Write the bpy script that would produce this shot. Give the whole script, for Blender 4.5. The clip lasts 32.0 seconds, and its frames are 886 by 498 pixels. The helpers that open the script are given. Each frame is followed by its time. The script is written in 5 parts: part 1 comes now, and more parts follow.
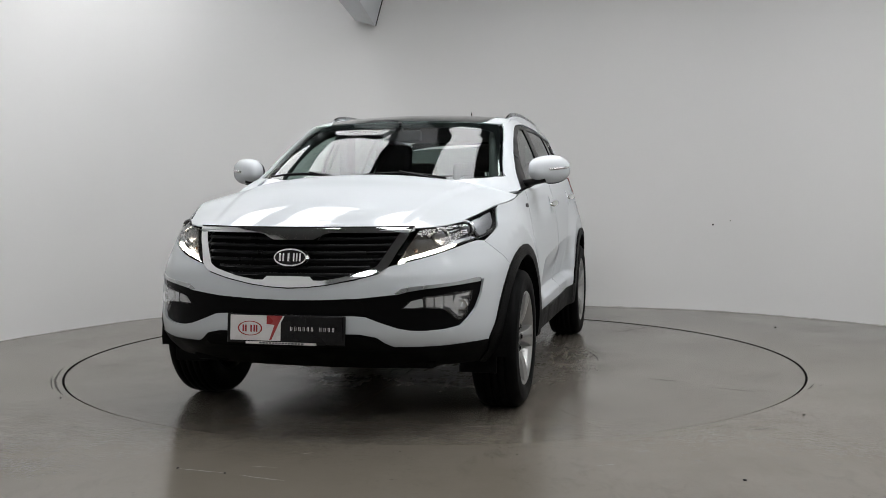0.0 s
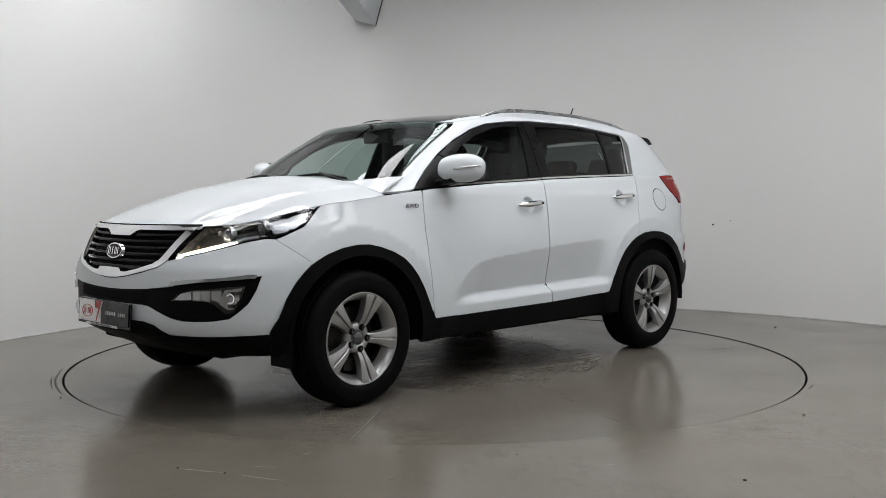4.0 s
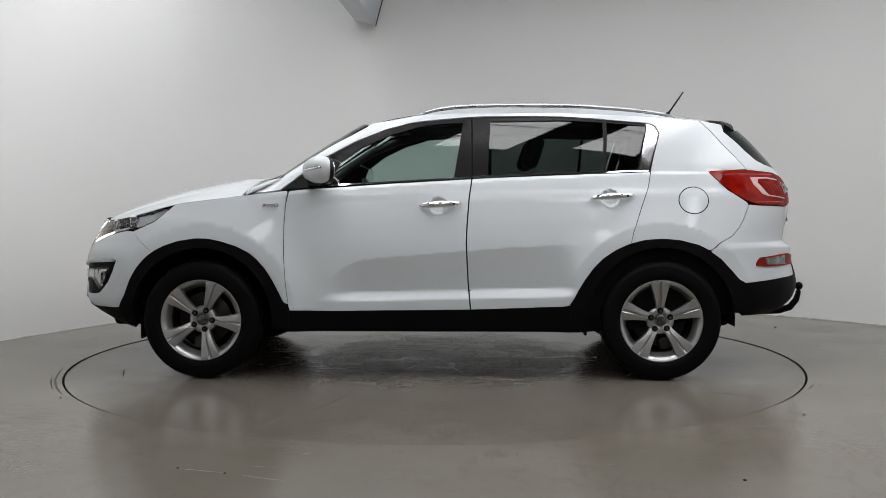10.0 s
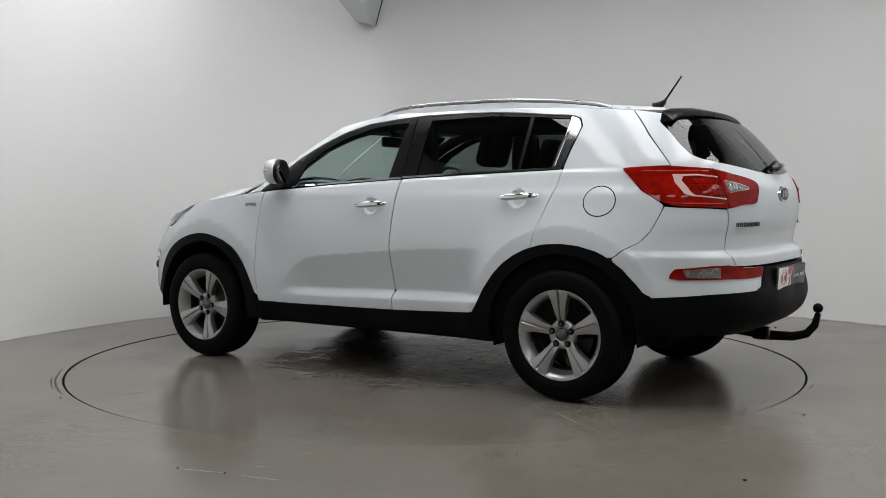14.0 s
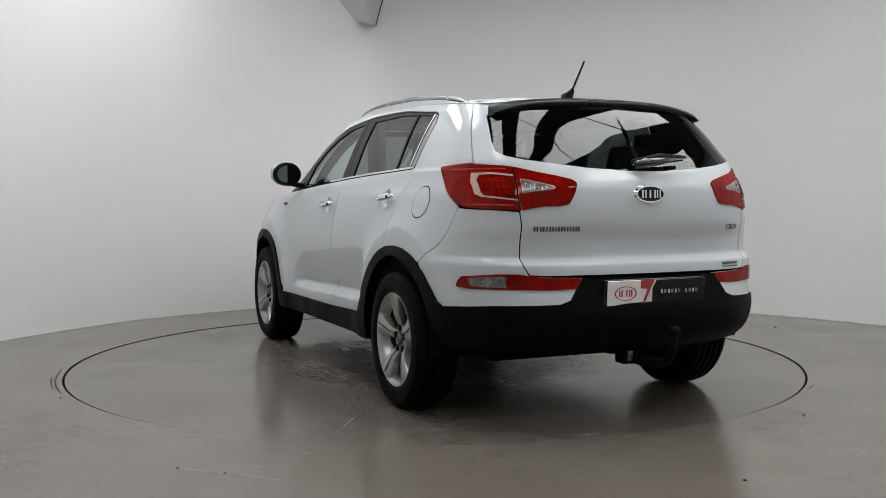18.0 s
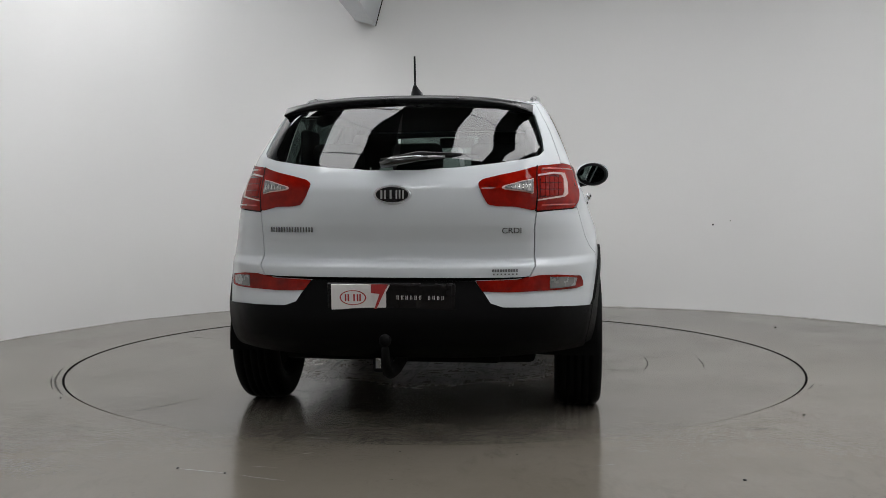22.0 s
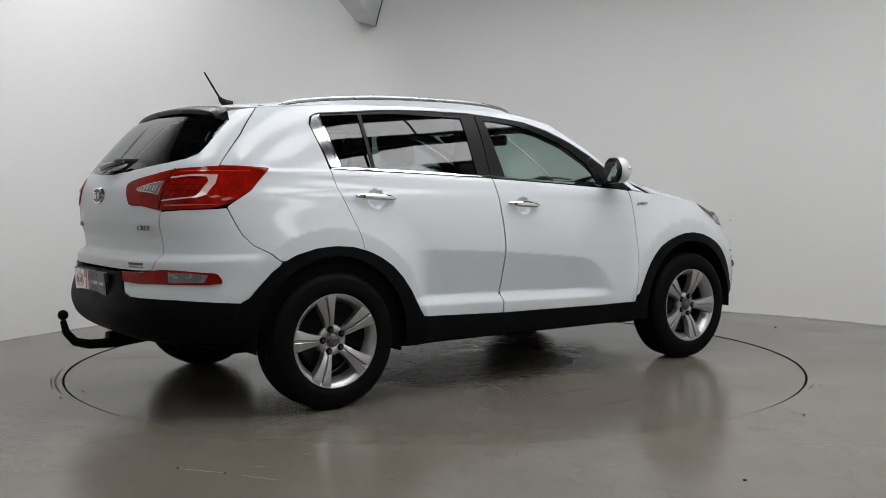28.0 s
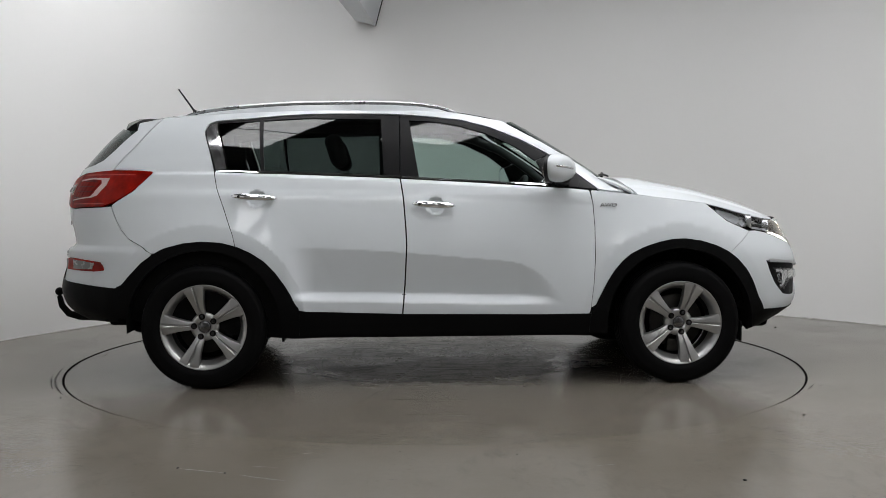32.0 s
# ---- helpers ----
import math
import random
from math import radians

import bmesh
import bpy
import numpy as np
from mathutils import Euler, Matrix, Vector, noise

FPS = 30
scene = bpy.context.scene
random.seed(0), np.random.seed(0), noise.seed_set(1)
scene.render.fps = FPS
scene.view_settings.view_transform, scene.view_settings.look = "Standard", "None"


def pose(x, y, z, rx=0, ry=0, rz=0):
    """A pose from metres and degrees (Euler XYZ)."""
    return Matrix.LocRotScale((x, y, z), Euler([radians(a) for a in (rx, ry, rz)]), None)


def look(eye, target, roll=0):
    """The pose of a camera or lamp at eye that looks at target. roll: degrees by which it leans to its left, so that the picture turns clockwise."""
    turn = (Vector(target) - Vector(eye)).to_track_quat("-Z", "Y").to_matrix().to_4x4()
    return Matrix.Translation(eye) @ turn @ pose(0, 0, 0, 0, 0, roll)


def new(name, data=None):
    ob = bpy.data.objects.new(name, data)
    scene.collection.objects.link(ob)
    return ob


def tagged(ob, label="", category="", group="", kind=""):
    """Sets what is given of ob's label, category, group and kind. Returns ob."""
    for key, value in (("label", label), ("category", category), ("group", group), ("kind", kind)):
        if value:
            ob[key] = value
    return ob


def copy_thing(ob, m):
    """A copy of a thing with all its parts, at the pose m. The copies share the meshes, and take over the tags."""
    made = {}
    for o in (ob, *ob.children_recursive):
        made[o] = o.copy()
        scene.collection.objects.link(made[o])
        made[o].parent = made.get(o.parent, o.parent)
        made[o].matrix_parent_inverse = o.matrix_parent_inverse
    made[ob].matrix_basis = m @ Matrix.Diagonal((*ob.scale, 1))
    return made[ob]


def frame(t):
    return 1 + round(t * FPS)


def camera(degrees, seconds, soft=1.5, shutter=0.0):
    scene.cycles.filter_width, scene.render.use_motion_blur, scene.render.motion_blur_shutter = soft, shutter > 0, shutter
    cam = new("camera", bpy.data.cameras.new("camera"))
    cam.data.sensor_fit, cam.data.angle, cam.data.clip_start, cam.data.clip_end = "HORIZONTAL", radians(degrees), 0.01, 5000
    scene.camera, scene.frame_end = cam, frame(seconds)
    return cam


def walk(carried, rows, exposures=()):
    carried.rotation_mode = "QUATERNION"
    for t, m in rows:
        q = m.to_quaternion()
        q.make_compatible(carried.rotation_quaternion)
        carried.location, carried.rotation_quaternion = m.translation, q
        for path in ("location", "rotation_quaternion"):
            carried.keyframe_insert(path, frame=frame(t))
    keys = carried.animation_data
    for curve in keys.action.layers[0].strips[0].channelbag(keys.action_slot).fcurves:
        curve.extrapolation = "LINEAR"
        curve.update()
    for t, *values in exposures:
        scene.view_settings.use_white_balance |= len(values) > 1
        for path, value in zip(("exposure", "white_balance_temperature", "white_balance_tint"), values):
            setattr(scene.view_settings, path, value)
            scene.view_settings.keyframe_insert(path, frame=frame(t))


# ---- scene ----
import functools

from mathutils.geometry import delaunay_2d_cdt

# One lens and one standing camera; the turntable carries the car round before it.
EYE = Vector((0.0, -6.364, 1.052))
cam = camera(48.8, 32.0, soft=0.8)
VIEW = look(EYE, EYE + Vector((0.007634, 0.998495, -0.054318)), -0.14)
walk(cam, [(0, VIEW), (32, VIEW)], exposures=[(0, 0.0, 6500, 10), (32, 0.0, 6500, 10)])

# ---- light: rows of ceiling panels, some of them added as fill, nothing from outside ----
world = bpy.data.worlds.new("world")
scene.world = world
world.use_nodes = True
world.node_tree.nodes["Background"].inputs[0].default_value = (0.75, 0.8, 0.85, 1)
world.node_tree.nodes["Background"].inputs[1].default_value = 0.02
CEILING = 3.80
PANEL_GLOW = 7.0


# ---- materials ----
def material(name):
    m = bpy.data.materials.new(name)
    m.use_nodes = True
    nt = m.node_tree
    return m, nt, nt.nodes["Principled BSDF"]


def node(nt, kind, **inputs):
    n = nt.nodes.new(kind)
    for k, v in inputs.items():
        n.inputs[k.replace("_", " ")].default_value = v
    return n


def surface(name, color, rough=0.5, metal=0.0, vary=0.06, scale=8.0, grain=120.0, bump=0.02, coat=0.0, coat_rough=0.03, spec=0.5, rough_vary=0.08):
    """A plain surface with a broad and a fine variation of colour and gloss, and fine relief."""
    m, nt, b = material(name)
    tc = nt.nodes.new("ShaderNodeTexCoord")
    broad = node(nt, "ShaderNodeTexNoise", Scale=scale, Detail=4.0)
    fine = node(nt, "ShaderNodeTexNoise", Scale=grain, Detail=3.0)
    for n in (broad, fine):
        nt.links.new(tc.outputs["Object"], n.inputs["Vector"])
    mixv = nt.nodes.new("ShaderNodeMath")
    mixv.operation = "MULTIPLY_ADD"
    mixv.inputs[1].default_value, mixv.inputs[2].default_value = 0.35, 0.0
    nt.links.new(fine.outputs["Fac"], mixv.inputs[0])
    add = nt.nodes.new("ShaderNodeMath")
    nt.links.new(broad.outputs["Fac"], add.inputs[0])
    nt.links.new(mixv.outputs[0], add.inputs[1])
    ramp = nt.nodes.new("ShaderNodeMapRange")
    ramp.inputs[1].default_value, ramp.inputs[2].default_value = 0.35, 1.0
    ramp.inputs[3].default_value, ramp.inputs[4].default_value = 1 - vary, 1 + vary
    nt.links.new(add.outputs[0], ramp.inputs[0])
    hue = nt.nodes.new("ShaderNodeHueSaturation")
    hue.inputs["Color"].default_value = (*color, 1)
    nt.links.new(ramp.outputs[0], hue.inputs["Value"])
    nt.links.new(hue.outputs[0], b.inputs["Base Color"])
    rr = nt.nodes.new("ShaderNodeMapRange")
    rr.inputs[1].default_value, rr.inputs[2].default_value = 0.3, 0.7
    rr.inputs[3].default_value, rr.inputs[4].default_value = max(0.0, rough - rough_vary), min(1.0, rough + rough_vary)
    nt.links.new(broad.outputs["Fac"], rr.inputs[0])
    nt.links.new(rr.outputs[0], b.inputs["Roughness"])
    b.inputs["Metallic"].default_value = metal
    b.inputs["Specular IOR Level"].default_value = spec
    b.inputs["Coat Weight"].default_value = coat
    b.inputs["Coat Roughness"].default_value = coat_rough
    if bump:
        bp = node(nt, "ShaderNodeBump", Strength=bump, Distance=0.01)
        nt.links.new(fine.outputs["Fac"], bp.inputs["Height"])
        nt.links.new(bp.outputs[0], b.inputs["Normal"])
    return m


def glass(name, tint, gloss_rough=0.0, base=0.05):
    """A tinted pane: light passes coloured, the gloss rises towards grazing angles on both faces."""
    m, nt, b = material(name)
    nt.nodes.remove(b)
    tr = nt.nodes.new("ShaderNodeBsdfTransparent")
    tr.inputs[0].default_value = (*tint, 1)
    gl = nt.nodes.new("ShaderNodeBsdfGlossy")
    gl.inputs["Roughness"].default_value = gloss_rough
    lw = nt.nodes.new("ShaderNodeLayerWeight")
    lw.inputs["Blend"].default_value = 0.5
    rise = nt.nodes.new("ShaderNodeMath")
    rise.operation = "POWER"
    rise.inputs[1].default_value = 5.0
    nt.links.new(lw.outputs["Facing"], rise.inputs[0])
    fr = nt.nodes.new("ShaderNodeMath")
    fr.operation = "MULTIPLY_ADD"
    fr.inputs[1].default_value, fr.inputs[2].default_value = 1 - base, base
    nt.links.new(rise.outputs[0], fr.inputs[0])
    mx = nt.nodes.new("ShaderNodeMixShader")
    nt.links.new(fr.outputs[0], mx.inputs[0])
    nt.links.new(tr.outputs[0], mx.inputs[1])
    nt.links.new(gl.outputs[0], mx.inputs[2])
    nt.links.new(mx.outputs[0], nt.nodes["Material Output"].inputs[0])
    return m


def glow(name, color, strength):
    m, nt, b = material(name)
    b.inputs["Base Color"].default_value = (0.9, 0.9, 0.9, 1)
    b.inputs["Roughness"].default_value = 0.4
    b.inputs["Emission Color"].default_value = (*color, 1)
    b.inputs["Emission Strength"].default_value = strength
    return m


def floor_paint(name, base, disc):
    """Grey painted concrete: cloudy colour, stains, scuffs and a worn semi-gloss; the middle of the turntable is dulled
    and streaked with dirt, which also paints in shade below the car.
    """
    m, nt, b = material(name)
    L = nt.links.new
    tc = nt.nodes.new("ShaderNodeTexCoord")
    flat = tc.outputs["Object"]

    def span(value, low, high, a=0.0, z=1.0, soft=False):
        r = nt.nodes.new("ShaderNodeMapRange")
        if soft:
            r.interpolation_type = "SMOOTHSTEP"
        for i, v in enumerate((low, high, a, z)):
            r.inputs[i + 1].default_value = v
        L(value, r.inputs[0])
        return r.outputs[0]

    def tex(vec, scale, detail, rough=.6, low=.3, high=.7, a=0.0, z=1.0, twist=0.0):
        n = node(nt, "ShaderNodeTexNoise", Scale=scale, Detail=detail, Roughness=rough, Distortion=twist)
        L(vec, n.inputs["Vector"])
        return span(n.outputs["Fac"], low, high, a, z)

    def calc(op, a, c):
        n = nt.nodes.new("ShaderNodeMath")
        n.operation = op
        for i, v in enumerate((a, c)):
            if isinstance(v, float):
                n.inputs[i].default_value = v
            else:
                L(v, n.inputs[i])
        return n.outputs[0]

    def squeeze(scale, turn):
        n = nt.nodes.new("ShaderNodeMapping")
        n.inputs["Scale"].default_value = scale
        n.inputs["Rotation"].default_value = (0, 0, turn)
        L(flat, n.inputs["Vector"])
        return n.outputs[0]

    def blend(fac, under, over):
        mx = nt.nodes.new("ShaderNodeMix")
        mx.data_type = "RGBA"
        L(fac, mx.inputs[0])
        L(under, mx.inputs[6])
        mx.inputs[7].default_value = over
        return mx.outputs[2]

    stain = calc("MULTIPLY", tex(flat, 34.0, 6.0, .7, .58, .72), tex(flat, 2.1, 3.0, .6, .50, .66))
    smear = calc("MULTIPLY", tex(squeeze((2.0, .9, 1.0), .5), 5.5, 8.0, .72, .50, .74, twist=.6), tex(flat, .8, 3.0, .6, .44, .64))
    cloud = tex(flat, .9, 6.0, .6, .3, .72)
    chips = calc("MULTIPLY", tex(flat, 85.0, 3.0, .6, .66, .72), tex(flat, 1.6, 3.0, .6, .50, .64))
    ramp = nt.nodes.new("ShaderNodeValToRGB")
    e = ramp.color_ramp.elements
    e[0].color = (base[0] * 0.88, base[1] * 0.87, base[2] * 0.84, 1)
    e[1].color = (base[0] * 1.10, base[1] * 1.10, base[2] * 1.12, 1)
    L(cloud, ramp.inputs[0])
    last = ramp.outputs[0]
    dirt = calc("ADD", calc("MULTIPLY", stain, .45), calc("MULTIPLY", smear, .30))
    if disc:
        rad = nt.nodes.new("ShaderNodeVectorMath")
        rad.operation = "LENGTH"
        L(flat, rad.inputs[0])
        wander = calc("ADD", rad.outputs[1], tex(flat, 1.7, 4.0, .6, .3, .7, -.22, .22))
        # the middle: wear, and darkening that paints in the shade below the car
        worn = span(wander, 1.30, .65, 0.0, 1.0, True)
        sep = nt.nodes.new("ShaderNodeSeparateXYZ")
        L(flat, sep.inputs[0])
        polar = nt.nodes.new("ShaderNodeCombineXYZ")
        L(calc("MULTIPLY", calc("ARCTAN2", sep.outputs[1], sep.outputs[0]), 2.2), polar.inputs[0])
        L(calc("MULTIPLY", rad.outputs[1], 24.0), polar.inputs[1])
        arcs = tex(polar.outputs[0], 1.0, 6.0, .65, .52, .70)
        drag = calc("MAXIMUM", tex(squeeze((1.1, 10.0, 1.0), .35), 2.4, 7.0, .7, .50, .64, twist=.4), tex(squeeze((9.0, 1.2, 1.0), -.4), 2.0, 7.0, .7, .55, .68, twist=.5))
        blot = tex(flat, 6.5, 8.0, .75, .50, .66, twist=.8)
        # dirt streaks, strongest in the middle to deepen the car's shade
        grime_shade = calc("MULTIPLY", calc("MAXIMUM", calc("MAXIMUM", arcs, drag), blot), calc("ADD", calc("MULTIPLY", worn, .80), .10))
        dirt = calc("MAXIMUM", dirt, grime_shade)
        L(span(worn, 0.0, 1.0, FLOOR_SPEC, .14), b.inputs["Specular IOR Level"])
    else:
        b.inputs["Specular IOR Level"].default_value = FLOOR_SPEC
    last = blend(dirt, last, (.014, .012, .010, 1))
    last = blend(calc("MULTIPLY", chips, .20), last, (.30, .29, .26, 1))
    L(last, b.inputs["Base Color"])
    rr = calc("ADD", tex(flat, 1.4, 5.0, .6, .3, .7, FLOOR_ROUGH - .05, FLOOR_ROUGH + .06), calc("MULTIPLY", dirt, .18))
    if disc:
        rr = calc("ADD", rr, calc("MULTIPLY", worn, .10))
    L(rr, b.inputs["Roughness"])
    bp = node(nt, "ShaderNodeBump", Strength=0.06, Distance=0.004)
    L(tex(flat, 45.0, 4.0), bp.inputs["Height"])
    L(bp.outputs[0], b.inputs["Normal"])
    return m


FLOOR_ROUGH, FLOOR_SPEC = 0.17, 0.44
M_FLOOR = floor_paint("grey floor paint", (0.148, 0.133, 0.110), False)
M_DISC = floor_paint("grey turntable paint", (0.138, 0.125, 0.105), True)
M_WALL = surface("white wall paint", (0.80, 0.80, 0.79), 0.55, vary=0.012, scale=0.7, grain=60, bump=0.02)
M_CEIL = surface("dark ceiling paint", (0.09, 0.09, 0.092), 0.8, vary=0.03, scale=1.0, bump=0.03)
M_BACK = surface("dull grey of the added wall", (0.22, 0.22, 0.215), 0.7, vary=0.05, scale=0.7, grain=60, bump=0.02)
M_BEAM = surface("grey beam paint", (0.50, 0.52, 0.54), 0.5, vary=0.03, scale=3)
M_CAULK = surface("grey sealant", (0.50, 0.49, 0.47), 0.7, vary=0.45, scale=14, grain=60, bump=0.2)
M_DARK = surface("dark gap", (0.004, 0.004, 0.004), 0.8, spec=0.08)
M_PANEL = glow("lit ceiling panel", (0.985, 0.985, 1.0), PANEL_GLOW)
M_PAINT = surface("white car paint", (0.575, 0.605, 0.625), 0.6, vary=0.008, scale=3, grain=300, bump=0.0, coat=0.65, coat_rough=0.01, spec=0.0, rough_vary=0.03)
M_BLACK = surface("black textured plastic", (0.0028, 0.0028, 0.003), 0.5, vary=0.15, scale=6, grain=900, bump=0.12, spec=0.06)
M_GLOSSBLACK = surface("gloss black trim", (0.008, 0.008, 0.009), 0.12, vary=0.05, bump=0.0, coat=0.6)
M_FRAME = surface("satin black window trim", (0.005, 0.005, 0.0055), 0.32, vary=0.08, bump=0.01, spec=0.13)
M_CHROME = surface("chrome", (0.80, 0.81, 0.82), 0.07, metal=1.0, vary=0.02, bump=0.0, rough_vary=0.03)
M_SATIN = surface("satin silver trim", (0.40, 0.41, 0.42), 0.28, metal=1.0, vary=0.03, bump=0.0)
M_ALLOY = surface("silver alloy paint", (0.37, 0.37, 0.365), 0.33, metal=0.85, vary=0.02, scale=5, grain=400, bump=0.0, coat=0.25, coat_rough=0.1, rough_vary=0.02)
# the rim's alloy again, its base colour darkened for shade inside the wheel
M_BARREL_SHADE = surface("inner rim alloy darkened for shade", (0.06, 0.058, 0.056), 0.42, metal=0.85, vary=0.15, scale=10, grain=90, bump=0.0)
M_TRIMGREY = surface("polished metal trim", (0.30, 0.30, 0.31), 0.14, metal=1.0, vary=0.05, bump=0.0)
M_STEEL = surface("brake steel", (0.045, 0.043, 0.04), 0.5, metal=0.9, vary=0.2, scale=30)
M_TYRE = surface("tyre rubber", (0.0028, 0.0028, 0.003), 0.6, vary=0.3, scale=9, grain=200, bump=0.06, spec=0.06)
M_GLASS = glass("green tinted glass", (0.60, 0.70, 0.67))
M_PRIVACY = glass("dark tinted glass", (0.21, 0.25, 0.24))
M_SCREEN = glass("windscreen glass", (0.62, 0.71, 0.68))
M_LENS = glass("clear lens", (0.93, 0.94, 0.95))
M_RED = surface("red lamp lens", (0.20, 0.005, 0.002), 0.3, vary=0.5, scale=14, grain=60, bump=0.0, coat=0.4, coat_rough=0.015, spec=0.0)
M_BRIGHTRED = surface("bright red lens edge", (0.42, 0.03, 0.02), 0.2, vary=0.3, scale=20, bump=0.0, coat=1.0, coat_rough=0.01)
M_DEEPRED = surface("deep red lamp reflector", (0.045, 0.001, 0.001), 0.3, vary=0.25, scale=90, grain=250, bump=0.0, coat=0.0, spec=0.1)
M_CLEARLAMP = surface("clear lamp reflector", (0.60, 0.60, 0.59), 0.12, metal=0.9, vary=0.3, scale=80, grain=150, bump=0.3, coat=0.8)
M_REVERSE = surface("grey reversing lamp lens", (0.17, 0.165, 0.16), 0.25, metal=0.3, vary=0.12, scale=30, grain=100, bump=0.0, coat=0.4)
M_SMOKE = surface("headlamp housing", (0.022, 0.021, 0.020), 0.25, vary=0.2, scale=20, spec=0.3)
M_PALE = surface("pale lamp band", (0.55, 0.36, 0.33), 0.2, vary=0.1, scale=40, bump=0.0, coat=0.6)
M_BADGE = surface("dull chrome lettering", (0.13, 0.13, 0.135), 0.25, metal=1.0, vary=0.05, bump=0.0)
M_FOGSTRIP = surface("frosted fog lamp strip", (0.50, 0.50, 0.49), 0.35, vary=0.10, scale=30, grain=200, bump=0.0, coat=0.5)
M_AMBER = surface("amber bulb cover", (0.05, 0.02, 0.005), 0.3, vary=0.1)
M_DRL = glow("daytime lamp", (1.0, 0.90, 0.74), 18.0)
M_BULB = surface("projector glass", (0.16, 0.16, 0.165), 0.08, metal=0.6, vary=0.1, bump=0.0, coat=1.0)
M_CLOTH = surface("dark seat cloth", (0.022, 0.022, 0.024), 0.85, vary=0.2, scale=20, grain=500, bump=0.15)
M_DASH = surface("dark dashboard plastic", (0.025, 0.025, 0.026), 0.6, vary=0.12, grain=700, bump=0.1)
M_PAPER = surface("white paper", (0.80, 0.80, 0.78), 0.6, vary=0.02)
M_TEXT = surface("grey print", (0.12, 0.12, 0.13), 0.6)
M_PLATEW = surface("white plate", (0.72, 0.70, 0.69), 0.3, vary=0.03, coat=0.4)
M_PLATEB = surface("black plate", (0.006, 0.0055, 0.006), 0.25, vary=0.05, spec=0.2, coat=0.1)
M_PLATER = surface("red plate print", (0.34, 0.03, 0.03), 0.3, vary=0.05)
M_LINER = surface("wheel well felt", (0.004, 0.004, 0.004), 0.95, vary=0.2, spec=0.1)


# ---- building helpers ----
def thing(name, label, category, m=None, group="", kind=""):
    ob = new(name)
    if m is not None:
        ob.matrix_basis = m
    return tagged(ob, label, category, group, kind)


def mesh_from(name, verts, faces, mat, smooth=False, normals=None):
    me = bpy.data.meshes.new(name)
    me.from_pydata([tuple(v) for v in verts], [], faces)
    me.materials.append(mat)
    if smooth:
        me.polygons.foreach_set("use_smooth", [True] * len(me.polygons))
    me.validate()
    if normals is not None and len(me.vertices) == len(normals):
        me.normals_split_custom_set_from_vertices([tuple(n) for n in normals])
    me.update()
    return me


def part(name, bm, mat, parent, label="", smooth=False, angle=None):
    """Links a bmesh as one mesh object under a thing or part."""
    me = bpy.data.meshes.new(name)
    bmesh.ops.recalc_face_normals(bm, faces=bm.faces)
    if angle is not None:
        smooth = True
        for e in bm.edges:
            if len(e.link_faces) == 2 and e.calc_face_angle(0) > radians(angle):
                e.smooth = False
    for f in bm.faces:
        f.smooth = smooth
    bm.to_mesh(me)
    bm.free()
    me.materials.append(mat)
    ob = new(name, me)
    ob.parent = parent
    if label:
        ob["label"] = label
    return ob


def put(name, me, parent, label=""):
    ob = new(name, me)
    ob.parent = parent
    if label:
        ob["label"] = label
    return ob


def box(bm, lo, hi, m=None):
    r = bmesh.ops.create_cube(bm, size=1)["verts"]
    for v in r:
        v.co = Vector([(lo[i] + hi[i]) / 2 + v.co[i] * (hi[i] - lo[i]) for i in range(3)])
    if m is not None:
        bmesh.ops.transform(bm, matrix=m, verts=r)
    return r


def slab(lo, hi, bevel=0.004, segments=2, m=None):
    bm = bmesh.new()
    box(bm, lo, hi)
    if bevel:
        bmesh.ops.bevel(bm, geom=bm.edges[:], offset=bevel, segments=segments, affect="EDGES", profile=0.5)
    if m is not None:
        bmesh.ops.transform(bm, matrix=m, verts=bm.verts)
    return bm


def rod(bm, a, b, r0, r1=None, segs=12, caps=True):
    a, b = Vector(a), Vector(b)
    d = b - a
    r = bmesh.ops.create_cone(bm, cap_ends=caps, segments=segs, radius1=r0, radius2=r0 if r1 is None else r1, depth=d.length)["verts"]
    m = Matrix.Translation((a + b) / 2) @ d.to_track_quat("Z", "Y").to_matrix().to_4x4()
    bmesh.ops.transform(bm, matrix=m, verts=r)
    return r


def tube(bm, pts, radii, segs=10, flat=1.0, up=(0, 0, 1)):
    """A bent tube through points; flat squeezes it across the up direction."""
    pts = [Vector(p) for p in pts]
    rings = []
    for i, p in enumerate(pts):
        d = (pts[min(i + 1, len(pts) - 1)] - pts[max(i - 1, 0)]).normalized()
        s = d.cross(Vector(up)).normalized()
        t = s.cross(d)
        r = radii[i] if hasattr(radii, "__len__") else radii
        rings.append([bm.verts.new(p + s * r * math.cos(a) + t * r * flat * math.sin(a))
                      for a in (2 * math.pi * k / segs for k in range(segs))])
    for a, b in zip(rings, rings[1:]):
        for k in range(segs):
            bm.faces.new((a[k], a[(k + 1) % segs], b[(k + 1) % segs], b[k]))
    bm.faces.new(rings[0][::-1])
    bm.faces.new(rings[-1])


def lathe(profile, segs, close=False, wobble=None):
    """Turns (radius, y) points round the y axis. wobble(k, i): added radius."""
    verts, faces = [], []
    n = len(profile)
    for k in range(segs):
        a = 2 * math.pi * k / segs
        for i, (r, y) in enumerate(profile):
            rr = r + (wobble(k, i) if wobble else 0)
            verts.append((rr * math.cos(a), y, rr * math.sin(a)))
    for k in range(segs):
        q = (k + 1) % segs
        for i in range(n if close else n - 1):
            j = (i + 1) % n
            faces.append((k * n + i, k * n + j, q * n + j, q * n + i))
    return verts, faces


